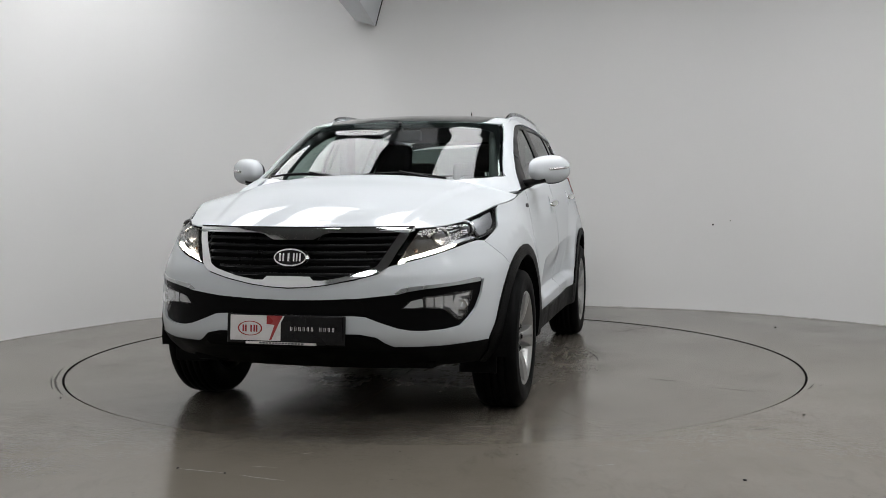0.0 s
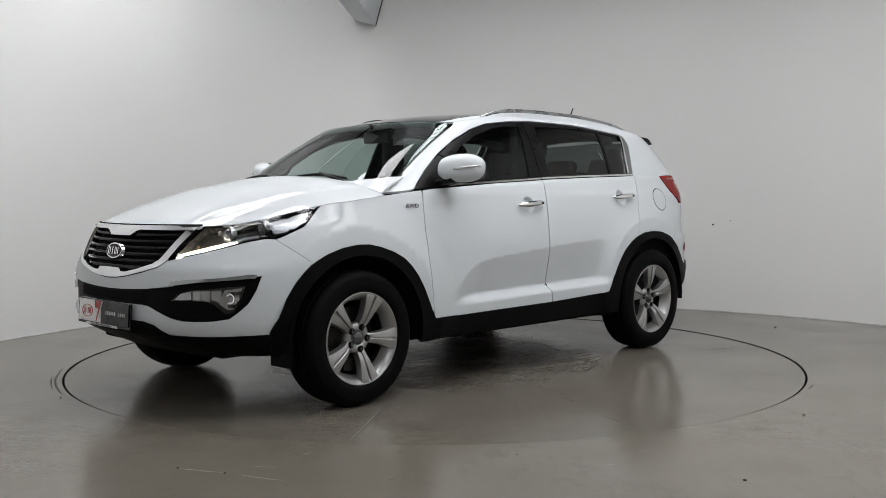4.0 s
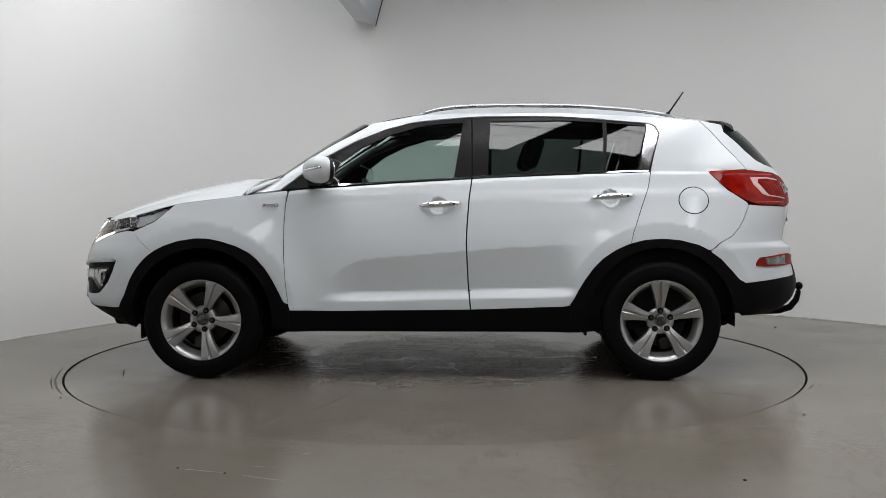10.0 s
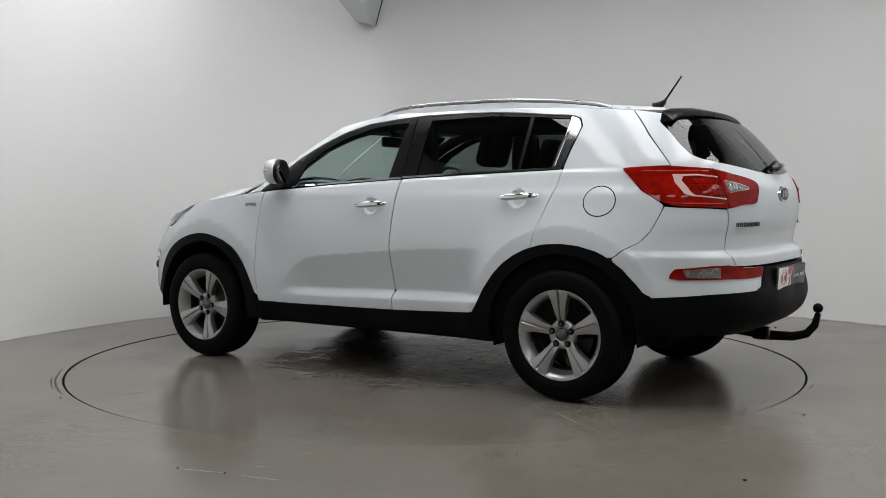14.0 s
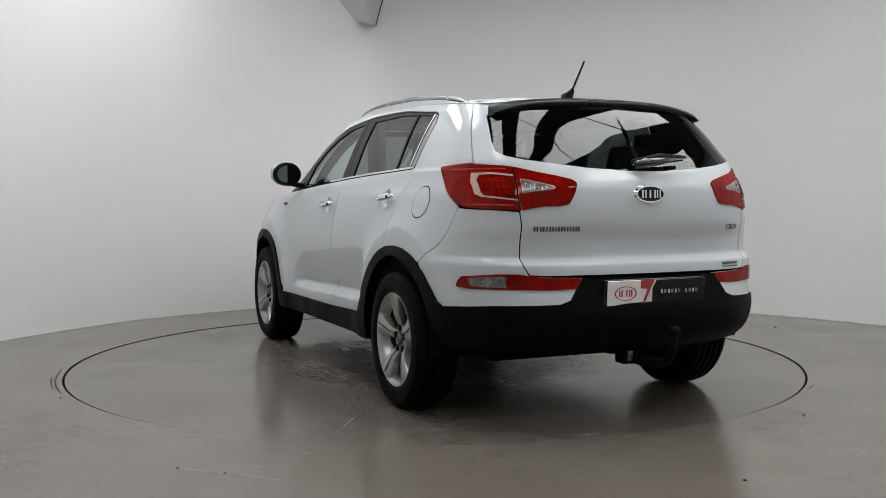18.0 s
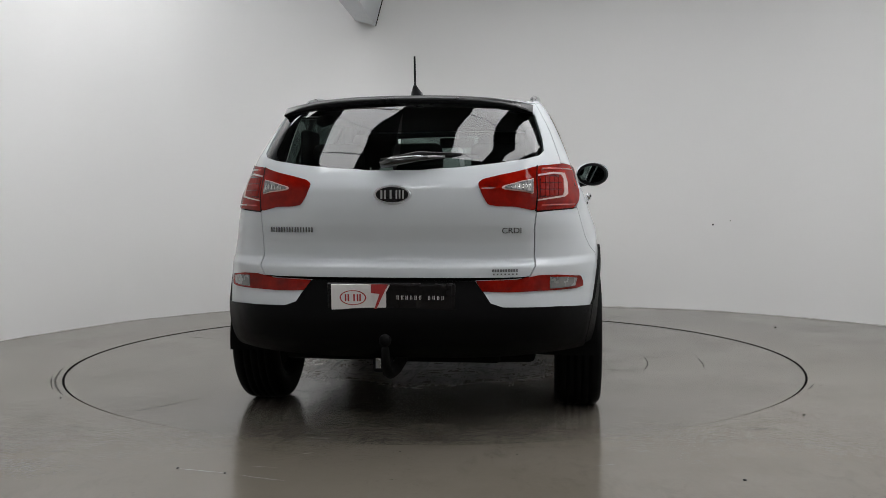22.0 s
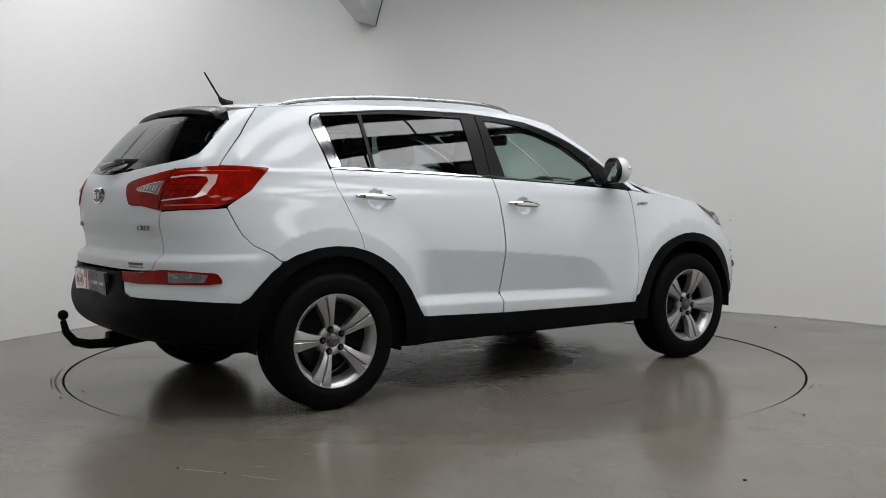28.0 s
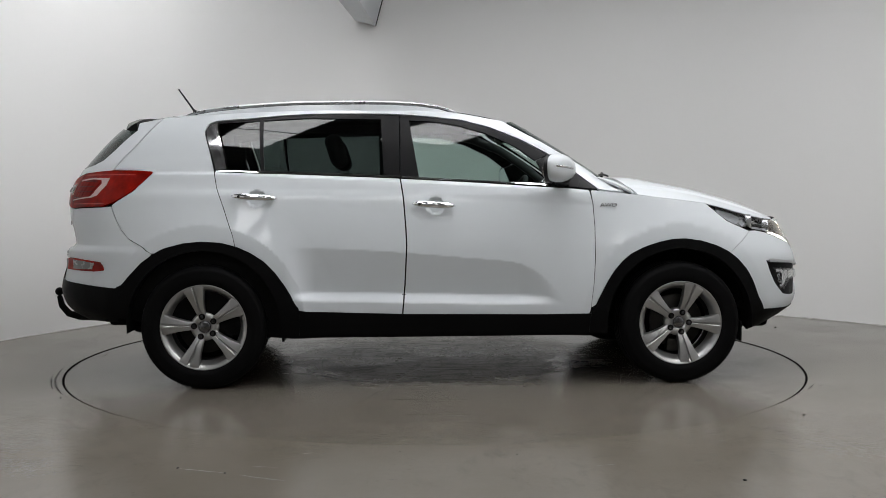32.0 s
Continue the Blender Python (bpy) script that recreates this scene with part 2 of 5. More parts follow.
def bm_from(verts, faces):
    bm = bmesh.new()
    vs = [bm.verts.new(v) for v in verts]
    for f in faces:
        bm.faces.new([vs[i] for i in f])
    return bm


# ---- room ----
WALL_LINE = [(-3.5, -7.2), (-3.5, -1.2), (-3.40, -.1), (-3.18, .72), (-2.72, 1.66), (-2.42, 2.08), (-1.69, 2.73), (-.8, 3.08), (0, 3.17),
             (.8, 3.07), (1.6, 2.82), (2.43, 2.50), (3.07, 2.0), (3.6, 1.38), (3.98, .5), (4.1, -1.0), (4.1, -7.2)]


def catmull(pts, steps):
    out = []
    p = [Vector(q) for q in pts]
    for i in range(len(p) - 1):
        a, b, c, d = p[max(i - 1, 0)], p[i], p[i + 1], p[min(i + 2, len(p) - 1)]
        for k in range(steps):
            s = k / steps
            out.append(0.5 * ((2 * b) + (c - a) * s + (2 * a - 5 * b + 4 * c - d) * s * s + (3 * b - a - 3 * c + d) * s ** 3))
    out.append(p[-1])
    return out


def build_room():
    line = catmull(WALL_LINE, 8)
    bm = bmesh.new()
    rows = []
    for i, p in enumerate(line):
        d = (line[min(i + 1, len(line) - 1)] - line[max(i - 1, 0)]).normalized()
        out = Vector((-d.y, d.x))
        rows.append([bm.verts.new((p.x, p.y, 0)), bm.verts.new((p.x, p.y, CEILING)),
                     bm.verts.new((p.x + out.x * .15, p.y + out.y * .15, CEILING)), bm.verts.new((p.x + out.x * .15, p.y + out.y * .15, 0))])
    for a, b in zip(rows, rows[1:]):
        for k in range(4):
            bm.faces.new((a[k], a[(k + 1) % 4], b[(k + 1) % 4], b[k]))
    bm.faces.new(rows[0])
    bm.faces.new(rows[-1][::-1])
    tagged(part("wall_curved", bm, M_WALL, None, smooth=False, angle=40), "smooth white curved studio wall behind the turntable", "wall", kind="structure")
    # unseen wall added behind the camera, dull so that little light bounces back
    bm = slab((-3.66, -7.36, 0), (4.26, -7.21, CEILING), 0)
    tagged(part("wall_back", bm, M_BACK, None), "added dull grey wall closing the unseen side behind the camera", "wall", kind="structure")
    # joint of wall and floor: a ragged bead of sealant
    bm = bmesh.new()
    pts = [p for p in line if p.y > -3]
    dense = []
    for a, b in zip(pts, pts[1:]):
        n = max(1, int((b - a).length / .04))
        dense += [a + (b - a) * k / n for k in range(n)]
    prof = []
    for i, p in enumerate(dense):
        d = (dense[min(i + 1, len(dense) - 1)] - dense[max(i - 1, 0)]).normalized()
        inn = Vector((d.y, -d.x))
        h = .004 + .010 * abs(noise.noise((p.x * 6, p.y * 6, 1)))
        w = .005 + .008 * abs(noise.noise((p.x * 5, p.y * 5, 7)))
        prof.append([bm.verts.new((p.x + inn.x * .001, p.y + inn.y * .001, h)), bm.verts.new((p.x + inn.x * w, p.y + inn.y * w, .0015)),
                     bm.verts.new((p.x + inn.x * .001, p.y + inn.y * .001, .001))])
    for a, b in zip(prof, prof[1:]):
        bm.faces.new((a[0], a[1], b[1], b[0]))
        bm.faces.new((a[1], a[2], b[2], b[1]))
    tagged(part("trim", bm, M_CAULK, None), "pale ragged sealant between wall and floor", "trim", kind="structure")
    # floor with a round opening for the turntable
    bm = bmesh.new()
    n, prev, first = 192, None, None
    for k in range(n + 1):
        a = 2 * math.pi * k / n
        c, s = math.cos(a), math.sin(a)
        reach = min((4.3 if c > 0 else 3.7) / max(abs(c), 1e-6), (3.5 if s > 0 else 7.4) / max(abs(s), 1e-6))
        col = [(RIM_R + .010, -.06), (RIM_R + .010, -.0015), (RIM_R + .0115, 0), (RIM_R + .5, 0), (reach, 0)]
        vs = [bm.verts.new((r * c, r * s, z)) for r, z in col] if k < n else first
        if prev:
            for i in range(len(vs) - 1):
                bm.faces.new((prev[i], prev[i + 1], vs[i + 1], vs[i]))
        first, prev = first or vs, vs
    tagged(part("floor", bm, M_FLOOR, None), "grey painted concrete floor with faint scuffs", "floor", kind="structure")
    # black lining added over the gap's far face, in place of shade
    v, f = lathe([(RIM_R + .0085, -.055), (RIM_R + .0085, -.0012), (RIM_R + .0098, -.0012), (RIM_R + .0098, -.055)], 192, True)
    tagged(part("trim_ring", bm_from([(x, z, y) for x, y, z in v], f), M_DARK, None, smooth=False), "dark lining added to blacken the gap round the turntable", "trim", kind="structure")
    bm = bmesh.new()
    bmesh.ops.create_circle(bm, cap_ends=True, segments=96, radius=RIM_R + .05, matrix=Matrix.Translation((0, 0, -.055)))
    tagged(part("turntable_pit", bm, M_DARK, None), "dark pit below the turntable", "pit", kind="structure")
    bm = slab((-3.7, -7.4, CEILING), (4.3, 3.5, CEILING + .1), 0)
    tagged(part("ceiling", bm, M_CEIL, None), "dark ceiling above the studio", "ceiling", kind="structure")


RIM_R = 2.277
# each row: its edge, its width, and where its panels begin and end; the last row is added fill
PANEL_ROWS = [(-2.86, 0.71, (0.59, -0.71)),
              (-1.62, 0.69, (0.38, -0.54, -1.45)),
              (-0.36, 0.59, (0.71, -0.54, -1.69, -2.81, -3.63)),
              (0.95, 0.69, (0.71, -0.50, -1.61, -2.73)),
              (2.19, 0.64, (0.71, -0.36, -1.45, -2.46)),
              (3.45, 0.64, (0.24, -0.95, -1.90)),
              # row added to brighten the car's flank from the right
              (4.70, 0.64, (-2.02, -3.03, -4.05))]
# more panels added near and behind the camera, to keep up the ambient light
FILL_CUTS = (-5.0, -6.2, -7.5)


def build_lights():
    """Rows of lit panels in thin frames under the ceiling, turned against the room; the far ones and the last row are
    added fill.
    """
    grid = pose(0, .228, CEILING - .10, 0, 0, -24)
    for c, width, cuts in PANEL_ROWS:
        for s1, s0 in list(zip(cuts, cuts[1:])) + list(zip(FILL_CUTS, FILL_CUTS[1:])):
            at = grid @ Vector((c + width / 2, (s0 + s1) / 2, 0))
            if at.x < -2.95 or at.x > 3.6 or at.y < -6.7 or (s1 < -4.9 and c < .6):
                continue
            w, l = width / 2, (s1 - s0) / 2 - .014
            ob = thing("ceiling_light", "lit white rectangular panel in a thin frame under the ceiling, some added as fill", "ceiling light",
                       grid @ pose(c + w, (s0 + s1) / 2, 0), "panels under the ceiling")
            part("diffuser", slab((-w, -l, 0), (w, l, .012), 0), M_PANEL, ob)
            bm = bmesh.new()
            box(bm, (-w - .012, -l - .012, -.004), (-w - .0005, l + .012, .06))
            box(bm, (w + .0005, -l - .012, -.004), (w + .012, l + .012, .06))
            box(bm, (-w, -l - .012, -.004), (w, -l - .0005, .06))
            box(bm, (-w, l + .0005, -.004), (w, l + .012, .06))
            part("frame", bm, M_DARK, ob)
            part("backing", slab((-w, -l, .016), (w, l, .10), 0), M_BEAM, ob)
    # boxed beam that runs to the wall
    beam = thing("ceiling_beam", "grey boxed-in beam ending against the white wall", "beam", pose(-.665, 3.05, 2.695, 4.8, 15, 1.4))
    part("casing", slab((-.10, -2.5, 0), (.10, .0, 1.12), .004), M_BEAM, beam)
    part("end_gap", slab((-.094, .001, .006), (.102, .14, .70), 0), M_DARK, beam, "dark ragged gap at the wall")


def build_turntable():
    ob = thing("turntable", "round grey turntable flush with the floor, worn paint, radial joints", "turntable")
    bm = bmesh.new()
    bmesh.ops.create_cone(bm, cap_ends=True, segments=192, radius1=RIM_R - .006, radius2=RIM_R - .006, depth=.04, matrix=Matrix.Translation((0, 0, -.0235)))
    part("core", bm, M_DARK, ob, "dark core under the plates")
    # ten sector plates and a small centre plate, with hairline joints
    def sector(r0, r1, a0, a1, n, g):
        bm = bmesh.new()
        rings = [r0 + (r1 - r0) * k / 5 for k in range(6)]
        grid = []
        for r in rings:
            da = g / max(r, .02)
            grid.append([(r * math.cos(a), r * math.sin(a)) for a in (a0 + da + (a1 - a0 - 2 * da) * k / n for k in range(n + 1))])
        tv = [[bm.verts.new((x, y, 0)) for x, y in row] for row in grid]
        for a, b in zip(tv, tv[1:]):
            for k in range(n):
                bm.faces.new((a[k], b[k], b[k + 1], a[k + 1]))
        edge = bm.edges[:]
        r = bmesh.ops.extrude_edge_only(bm, edges=[e for e in edge if e.is_boundary])
        for v in r["geom"]:
            if isinstance(v, bmesh.types.BMVert):
                v.co.z = -.004
        return bm
    for k in range(10):
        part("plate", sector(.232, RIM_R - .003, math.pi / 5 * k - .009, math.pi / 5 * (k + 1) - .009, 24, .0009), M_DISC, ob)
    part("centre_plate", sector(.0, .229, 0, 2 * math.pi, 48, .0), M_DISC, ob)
    return ob


build_room()
build_lights()
turntable = build_turntable()


# ---- car body surface ----
def spline(pts):
    """A smooth curve through (a, value) points, flat of slope at no point but where the data is."""
    a = np.array([p[0] for p in pts], float)
    v = np.array([p[1] for p in pts], float)
    h = np.diff(a)
    d = np.diff(v) / h
    m = np.zeros(len(a))
    m[0], m[-1] = d[0], d[-1]
    for i in range(1, len(a) - 1):
        if d[i - 1] * d[i] > 0:
            w1, w2 = 2 * h[i] + h[i - 1], h[i] + 2 * h[i - 1]
            m[i] = (w1 + w2) / (w1 / d[i - 1] + w2 / d[i])

    a_list = a.tolist()

    @functools.lru_cache(65536)
    def f(q):
        if q <= a[0]:
            return v[0] + m[0] * (q - a[0])
        if q >= a[-1]:
            return v[-1] + m[-1] * (q - a[-1])
        i = next(k for k in range(len(a_list)) if a_list[k] >= q) - 1
        s = (q - a[i]) / h[i]
        return ((1 + 2 * s) * (1 - s) ** 2 * v[i] + s * (1 - s) ** 2 * h[i] * m[i]
                + s * s * (3 - 2 * s) * v[i + 1] + s * s * (s - 1) * h[i] * m[i + 1])
    return f


def smooth(a, b, q):
    s = min(1.0, max(0.0, (q - a) / (b - a)))
    return s * s * (3 - 2 * s)


# half width of the body by height
HALF = spline([(.15, .80), (.28, .862), (.40, .878), (.55, .882), (.75, .877), (.88, .864), (1.0, .843), (1.06, .829), (1.10, .811), (1.16, .783),
               (1.26, .745), (1.39, .692), (1.52, .622), (1.60, .560)])
NOSE = spline([(.15, 1.68), (.235, 1.85), (.27, 1.93), (.31, 2.02), (.36, 2.12), (.40, 2.185), (.47, 2.215), (.62, 2.213), (.70, 2.20), (.78, 2.168), (.85, 2.142),
               (.92, 2.108), (.965, 2.045), (1.015, 1.95), (1.064, 1.82), (1.12, 1.6)])
NOSE_N = spline([(.3, 3.0), (.7, 3.0), (.8, 2.75), (.92, 2.4), (.97, 2.2), (1.06, 2.1)])
SCREEN = spline([(1.06, 1.11), (1.12, 1.022), (1.2, .910), (1.281, .793), (1.351, .688), (1.414, .585), (1.51, .416), (1.553, .250), (1.578, .07), (1.61, -.3)])
SCREEN_N = spline([(1.06, 9), (1.10, 6), (1.16, 5.6), (1.22, 5.4), (1.3, 5.3), (1.6, 5.0)])
TAIL = spline([(.15, 1.80), (.30, 1.98), (.355, 2.09), (.40, 2.175), (.45, 2.222), (.52, 2.240), (.60, 2.225), (.68, 2.203), (.748, 2.196), (.758, 2.191), (.780, 2.154),
               (.79, 2.148), (.85, 2.156), (.90, 2.172), (.94, 2.182), (1.0, 2.186), (1.08, 2.180),
               (1.15, 2.147), (1.20, 2.112), (1.30, 2.032), (1.40, 1.945), (1.47, 1.87), (1.55, 1.77), (1.6, 1.70)])
TAIL_N = spline([(.5, 3.3), (.62, 3.4), (.8, 3.7), (.95, 3.65), (1.08, 3.65), (1.15, 3.8), (1.24, 4.2), (1.5, 4.2)])
XA, XB, QUART = 1.2, -1.15, 1.6
RECESS_TOP = spline([(-.9, .77), (-.674, .768), (-.224, .743), (.075, .718), (.4, .684), (.497, .642), (.595, .557), (.68, .47), (.8, .35)])
WHEELBASE = 2.64


def ends(z, upper):
    """Where the straight flank ends at the front, how far the nose or screen reaches beyond, its squareness; the same at the rear."""
    if upper:
        x = SCREEN(z)
        fa = x - .5
        front = (fa, .5, SCREEN_N(z))
    else:
        front = (XA, NOSE(z) - XA, NOSE_N(z))
    xb = XB if z < 1.2 else XB + .9 * (z - 1.2)
    return front, (xb, TAIL(z) + xb, TAIL_N(z))


BELT = spline([(-1.8, 1.197), (-1.25, 1.190), (-.75, 1.170), (-.24, 1.150), (.24, 1.124), (.60, 1.104), (.86, 1.084)])


def relief(x, z):
    """How far the flank stands out (flares) or in (the hollow of the doors)."""
    d = 0.0
    for hx in (1.32, -1.32):
        r = math.hypot(x - hx, (z - .36) * 1.02)
        s = min(1.0, max(0.0, (.74 - r) / .19))
        d += .026 * s ** 1.7
    if -.9 < x < .72 and .44 < z < .80:
        top, low = RECESS_TOP(x), .462 - .04 * (x + .2) * .6
        if low < z < top and top - low > .02:
            foot = min(.055, .4 * (top - low))
            s = (top - z) / (top - low - foot) if z > low + foot else smooth(low, low + foot, z)
            d -= .052 * smooth(-.88, -.72, x) * smooth(.68, .40, x) * min(1.0, (top - low) / .24) * s
    for hx, hz in ((-.050, 1.0), (-1.035, 1.042)):
        q = ((x - hx) / .054) ** 2 + ((z - hz) / .050) ** 2
        if q < 1:
            d -= .022 * smooth(1, .55, q)
    if z > 1.06:
        d *= smooth(1.12, 1.06, z)
    # the shoulder: a soft swelling with a crisp upper edge, below the windows
    if -1.8 < x < .86:
        top = BELT(x) - .012
        if top - .085 < z < top + .014:
            d += .008 * smooth(.86, .6, x) * smooth(-1.8, -1.62, x) * (smooth(top - .085, top, z) if z < top else 1 - (z - top) / .014)
    return d


def ring(u, z, upper=False):
    """The point of the body at unrolled length u (left flank: u = x; past its ends round the nose and tail to the middle) and height z."""
    (fa, fr, fn), (ra, rr, rn) = ends(z, upper)
    w = HALF(z)
    if ra <= u <= fa:
        return np.array((u, w + relief(u, z), z))
    if u > fa:
        al = math.pi / 2 * max(0.0, 1 - (u - fa) / QUART)
        a, r, n, sgn = fa, fr, fn, 1
    else:
        al = math.pi / 2 * max(0.0, 1 - (ra - u) / QUART)
        a, r, n, sgn = ra, rr, rn, -1
    c, s = math.cos(al), math.sin(al)
    # a spacing that keeps x even near the flank
    rho = (c ** n + s ** n) ** (-1 / n)
    x = a + sgn * r * rho * c
    return np.array((x, w * rho * s + relief(x, z) * s * s, z))


def u_at(kind, v, z, upper=False):
    """u of the point with x = v ("x") or with y = v on the nose ("f") or on the tail ("r")."""
    (fa, fr, fn), (ra, rr, rn) = ends(z, upper)
    if kind == "x":
        if ra <= v <= fa:
            return v
        lo, hi = (fa, fa + QUART) if v > fa else (ra, ra - QUART)
        axis, up = 0, v > fa
    else:
        lo, hi = (fa + QUART, fa) if kind == "f" else (ra - QUART, ra)
        axis, up = 1, True
    for _ in range(24):
        mid = (lo + hi) / 2
        p = ring(mid, z, upper)[axis]
        if (p < v) == up:
            lo = mid
        else:
            hi = mid
    return (lo + hi) / 2


HOOD_EDGE = spline([(1.0, 1.078), (1.093, 1.064), (1.213, 1.047), (1.482, 1.014), (1.70, .963), (1.88, .925), (2.0, .915), (2.2, .90)])
HOOD_MID = spline([(.9, 1.185), (1.05, 1.175), (1.187, 1.165), (1.373, 1.132), (1.558, 1.098), (1.743, 1.051), (1.929, .990), (2.04, .943), (2.108, .905), (2.2, .85)])
ROOF_EDGE = spline([(-2.1, 1.40), (-1.8, 1.452), (-1.584, 1.498), (-1.2, 1.528), (-.8, 1.546), (-.3, 1.552), (0, 1.543), (.2, 1.513), (.30, 1.49), (.5, 1.43), (.9, 1.2)])
ROOF_MID = spline([(-2.1, 1.44), (-1.8, 1.512), (-1.65, 1.534), (-1.5, 1.552), (-1.2, 1.577), (-.8, 1.586), (-.5, 1.591), (-.3, 1.588), (0, 1.573), (.1, 1.563), (.26, 1.541),
                   (.41, 1.507), (.57, 1.445)])


@functools.lru_cache(None)
def edge_at(kind, x):
    """Height and half width at the edge of the bonnet or the roof."""
    if kind == "hood":
        e = HOOD_EDGE(x)
        return e, ring(u_at("x", min(x, NOSE(e) - .004), e), e)[1]
    e = ROOF_EDGE(x)
    return e, ring(u_at("x", x, e, True), e, True)[1]


def hood(x, y):
    e, w = edge_at("hood", x)
    q = min(1.0, abs(y) / max(w, .05))
    # a raised middle between two creases that spread towards the windscreen
    crease = .47 + .17 * min(1.0, max(0.0, (2.0 - x) / .85))
    lift = .009 * smooth(crease + .012, crease - .045, abs(y)) * smooth(2.06, 1.85, x) * smooth(1.05, 1.2, x)
    return np.array((x, y, e + (HOOD_MID(x) - e) * (1 - q ** 2.2) + lift - .004))


def roof(x, y):
    e, w = edge_at("roof", x)
    q = min(1.0, abs(y) / max(w, .05))
    return np.array((x, y, e + (ROOF_MID(x) - e) * (1 - q ** 2.1)))



# ---- body panels: outlines on the body surface ----
def lower(u, z):
    return ring(u, z, False)


def upper(u, z):
    return ring(u, z, True)


def outline(pts, up=False):
    """Outline points (kind, value, height) as (u, z)."""
    return [(u_at(k, v, z, up), z) for k, v, z in pts]


def X(*vals):
    """Outline points given by x and height."""
    return [("x", vals[i], vals[i + 1]) for i in range(0, len(vals), 2)]


def F(*vals):
    return [("f", vals[i], vals[i + 1]) for i in range(0, len(vals), 2)]


def R(*vals):
    return [("r", vals[i], vals[i + 1]) for i in range(0, len(vals), 2)]


def fillet(poly, r):
    """Rounds the corners of a closed outline."""
    out = []
    n = len(poly)
    for i in range(n):
        a, b, c = (np.array(poly[(i + k) % n], float) for k in (-1, 0, 1))
        la, lc = np.linalg.norm(a - b), np.linalg.norm(c - b)
        if la < 1e-6 or lc < 1e-6:
            continue
        d = min(r, .45 * la, .45 * lc)
        p, q = b + (a - b) / la * d, b + (c - b) / lc * d
        for s in (0, .33, .67, 1):
            out.append(tuple((1 - s) ** 2 * p + 2 * s * (1 - s) * b + s * s * q))
    return out


def shrink(poly, d):
    n = len(poly)
    p = np.array(poly, float)
    area = sum(p[i][0] * p[(i + 1) % n][1] - p[(i + 1) % n][0] * p[i][1] for i in range(n))
    s = 1 if area > 0 else -1
    out = []
    for i in range(n):
        e0, e1 = p[i] - p[i - 1], p[(i + 1) % n] - p[i]
        n0 = np.array((-e0[1], e0[0])) / max(np.linalg.norm(e0), 1e-9) * s
        n1 = np.array((-e1[1], e1[0])) / max(np.linalg.norm(e1), 1e-9) * s
        m = n0 + n1
        k = max(.5, float(m @ m) / 2)
        out.append(tuple(p[i] + m * d / k))
    return out


def fill(poly, grid):
    """Triangles that fill an outline, with inner points every grid metres."""
    pts = []
    n = len(poly)
    for i in range(n):
        a, b = np.array(poly[i]), np.array(poly[(i + 1) % n])
        k = max(1, int(math.ceil(np.linalg.norm(b - a) / grid)))
        pts += [tuple(a + (b - a) * j / k) for j in range(k)]
    nb = len(pts)
    P = np.array(pts)
    Q = np.roll(P, -1, 0)
    lo, hi = P.min(0), P.max(0)
    rows = np.arange(lo[1] + grid * .5, hi[1], grid * .866)
    G = np.array([(x, y) for r, y in enumerate(rows) for x in np.arange(lo[0] + grid * (.5 if r % 2 else 1.0), hi[0], grid)]).reshape(-1, 2)
    if len(G):
        inn = np.zeros(len(G), bool)
        near = np.full(len(G), 1e9)
        for a, b in zip(P, Q):
            d = b - a
            if a[1] != b[1]:
                inn ^= ((a[1] > G[:, 1]) != (b[1] > G[:, 1])) & (G[:, 0] < d[0] * (G[:, 1] - a[1]) / d[1] + a[0])
            s = np.clip(((G - a) @ d) / max(d @ d, 1e-12), 0, 1)
            near = np.minimum(near, ((G - a - s[:, None] * d) ** 2).sum(1))
        pts += [tuple(g) for g in G[inn & (near > (.42 * grid) ** 2)]]
    loop = [(i, (i + 1) % nb) for i in range(nb)]
    vs, es, fs, ov, oe, of = delaunay_2d_cdt([Vector(p) for p in pts], loop, [], 1, 1e-6)
    return [tuple(v) for v in vs], [list(f) for f in fs]


SKINS = {}


def skin(surf, poly, **kw):
    """skin_of, made once for each outline."""
    key = (id(surf), tuple(poly), tuple(sorted(kw.items())))
    if key not in SKINS:
        SKINS[key] = skin_of(surf, poly, **kw)
    return SKINS[key]


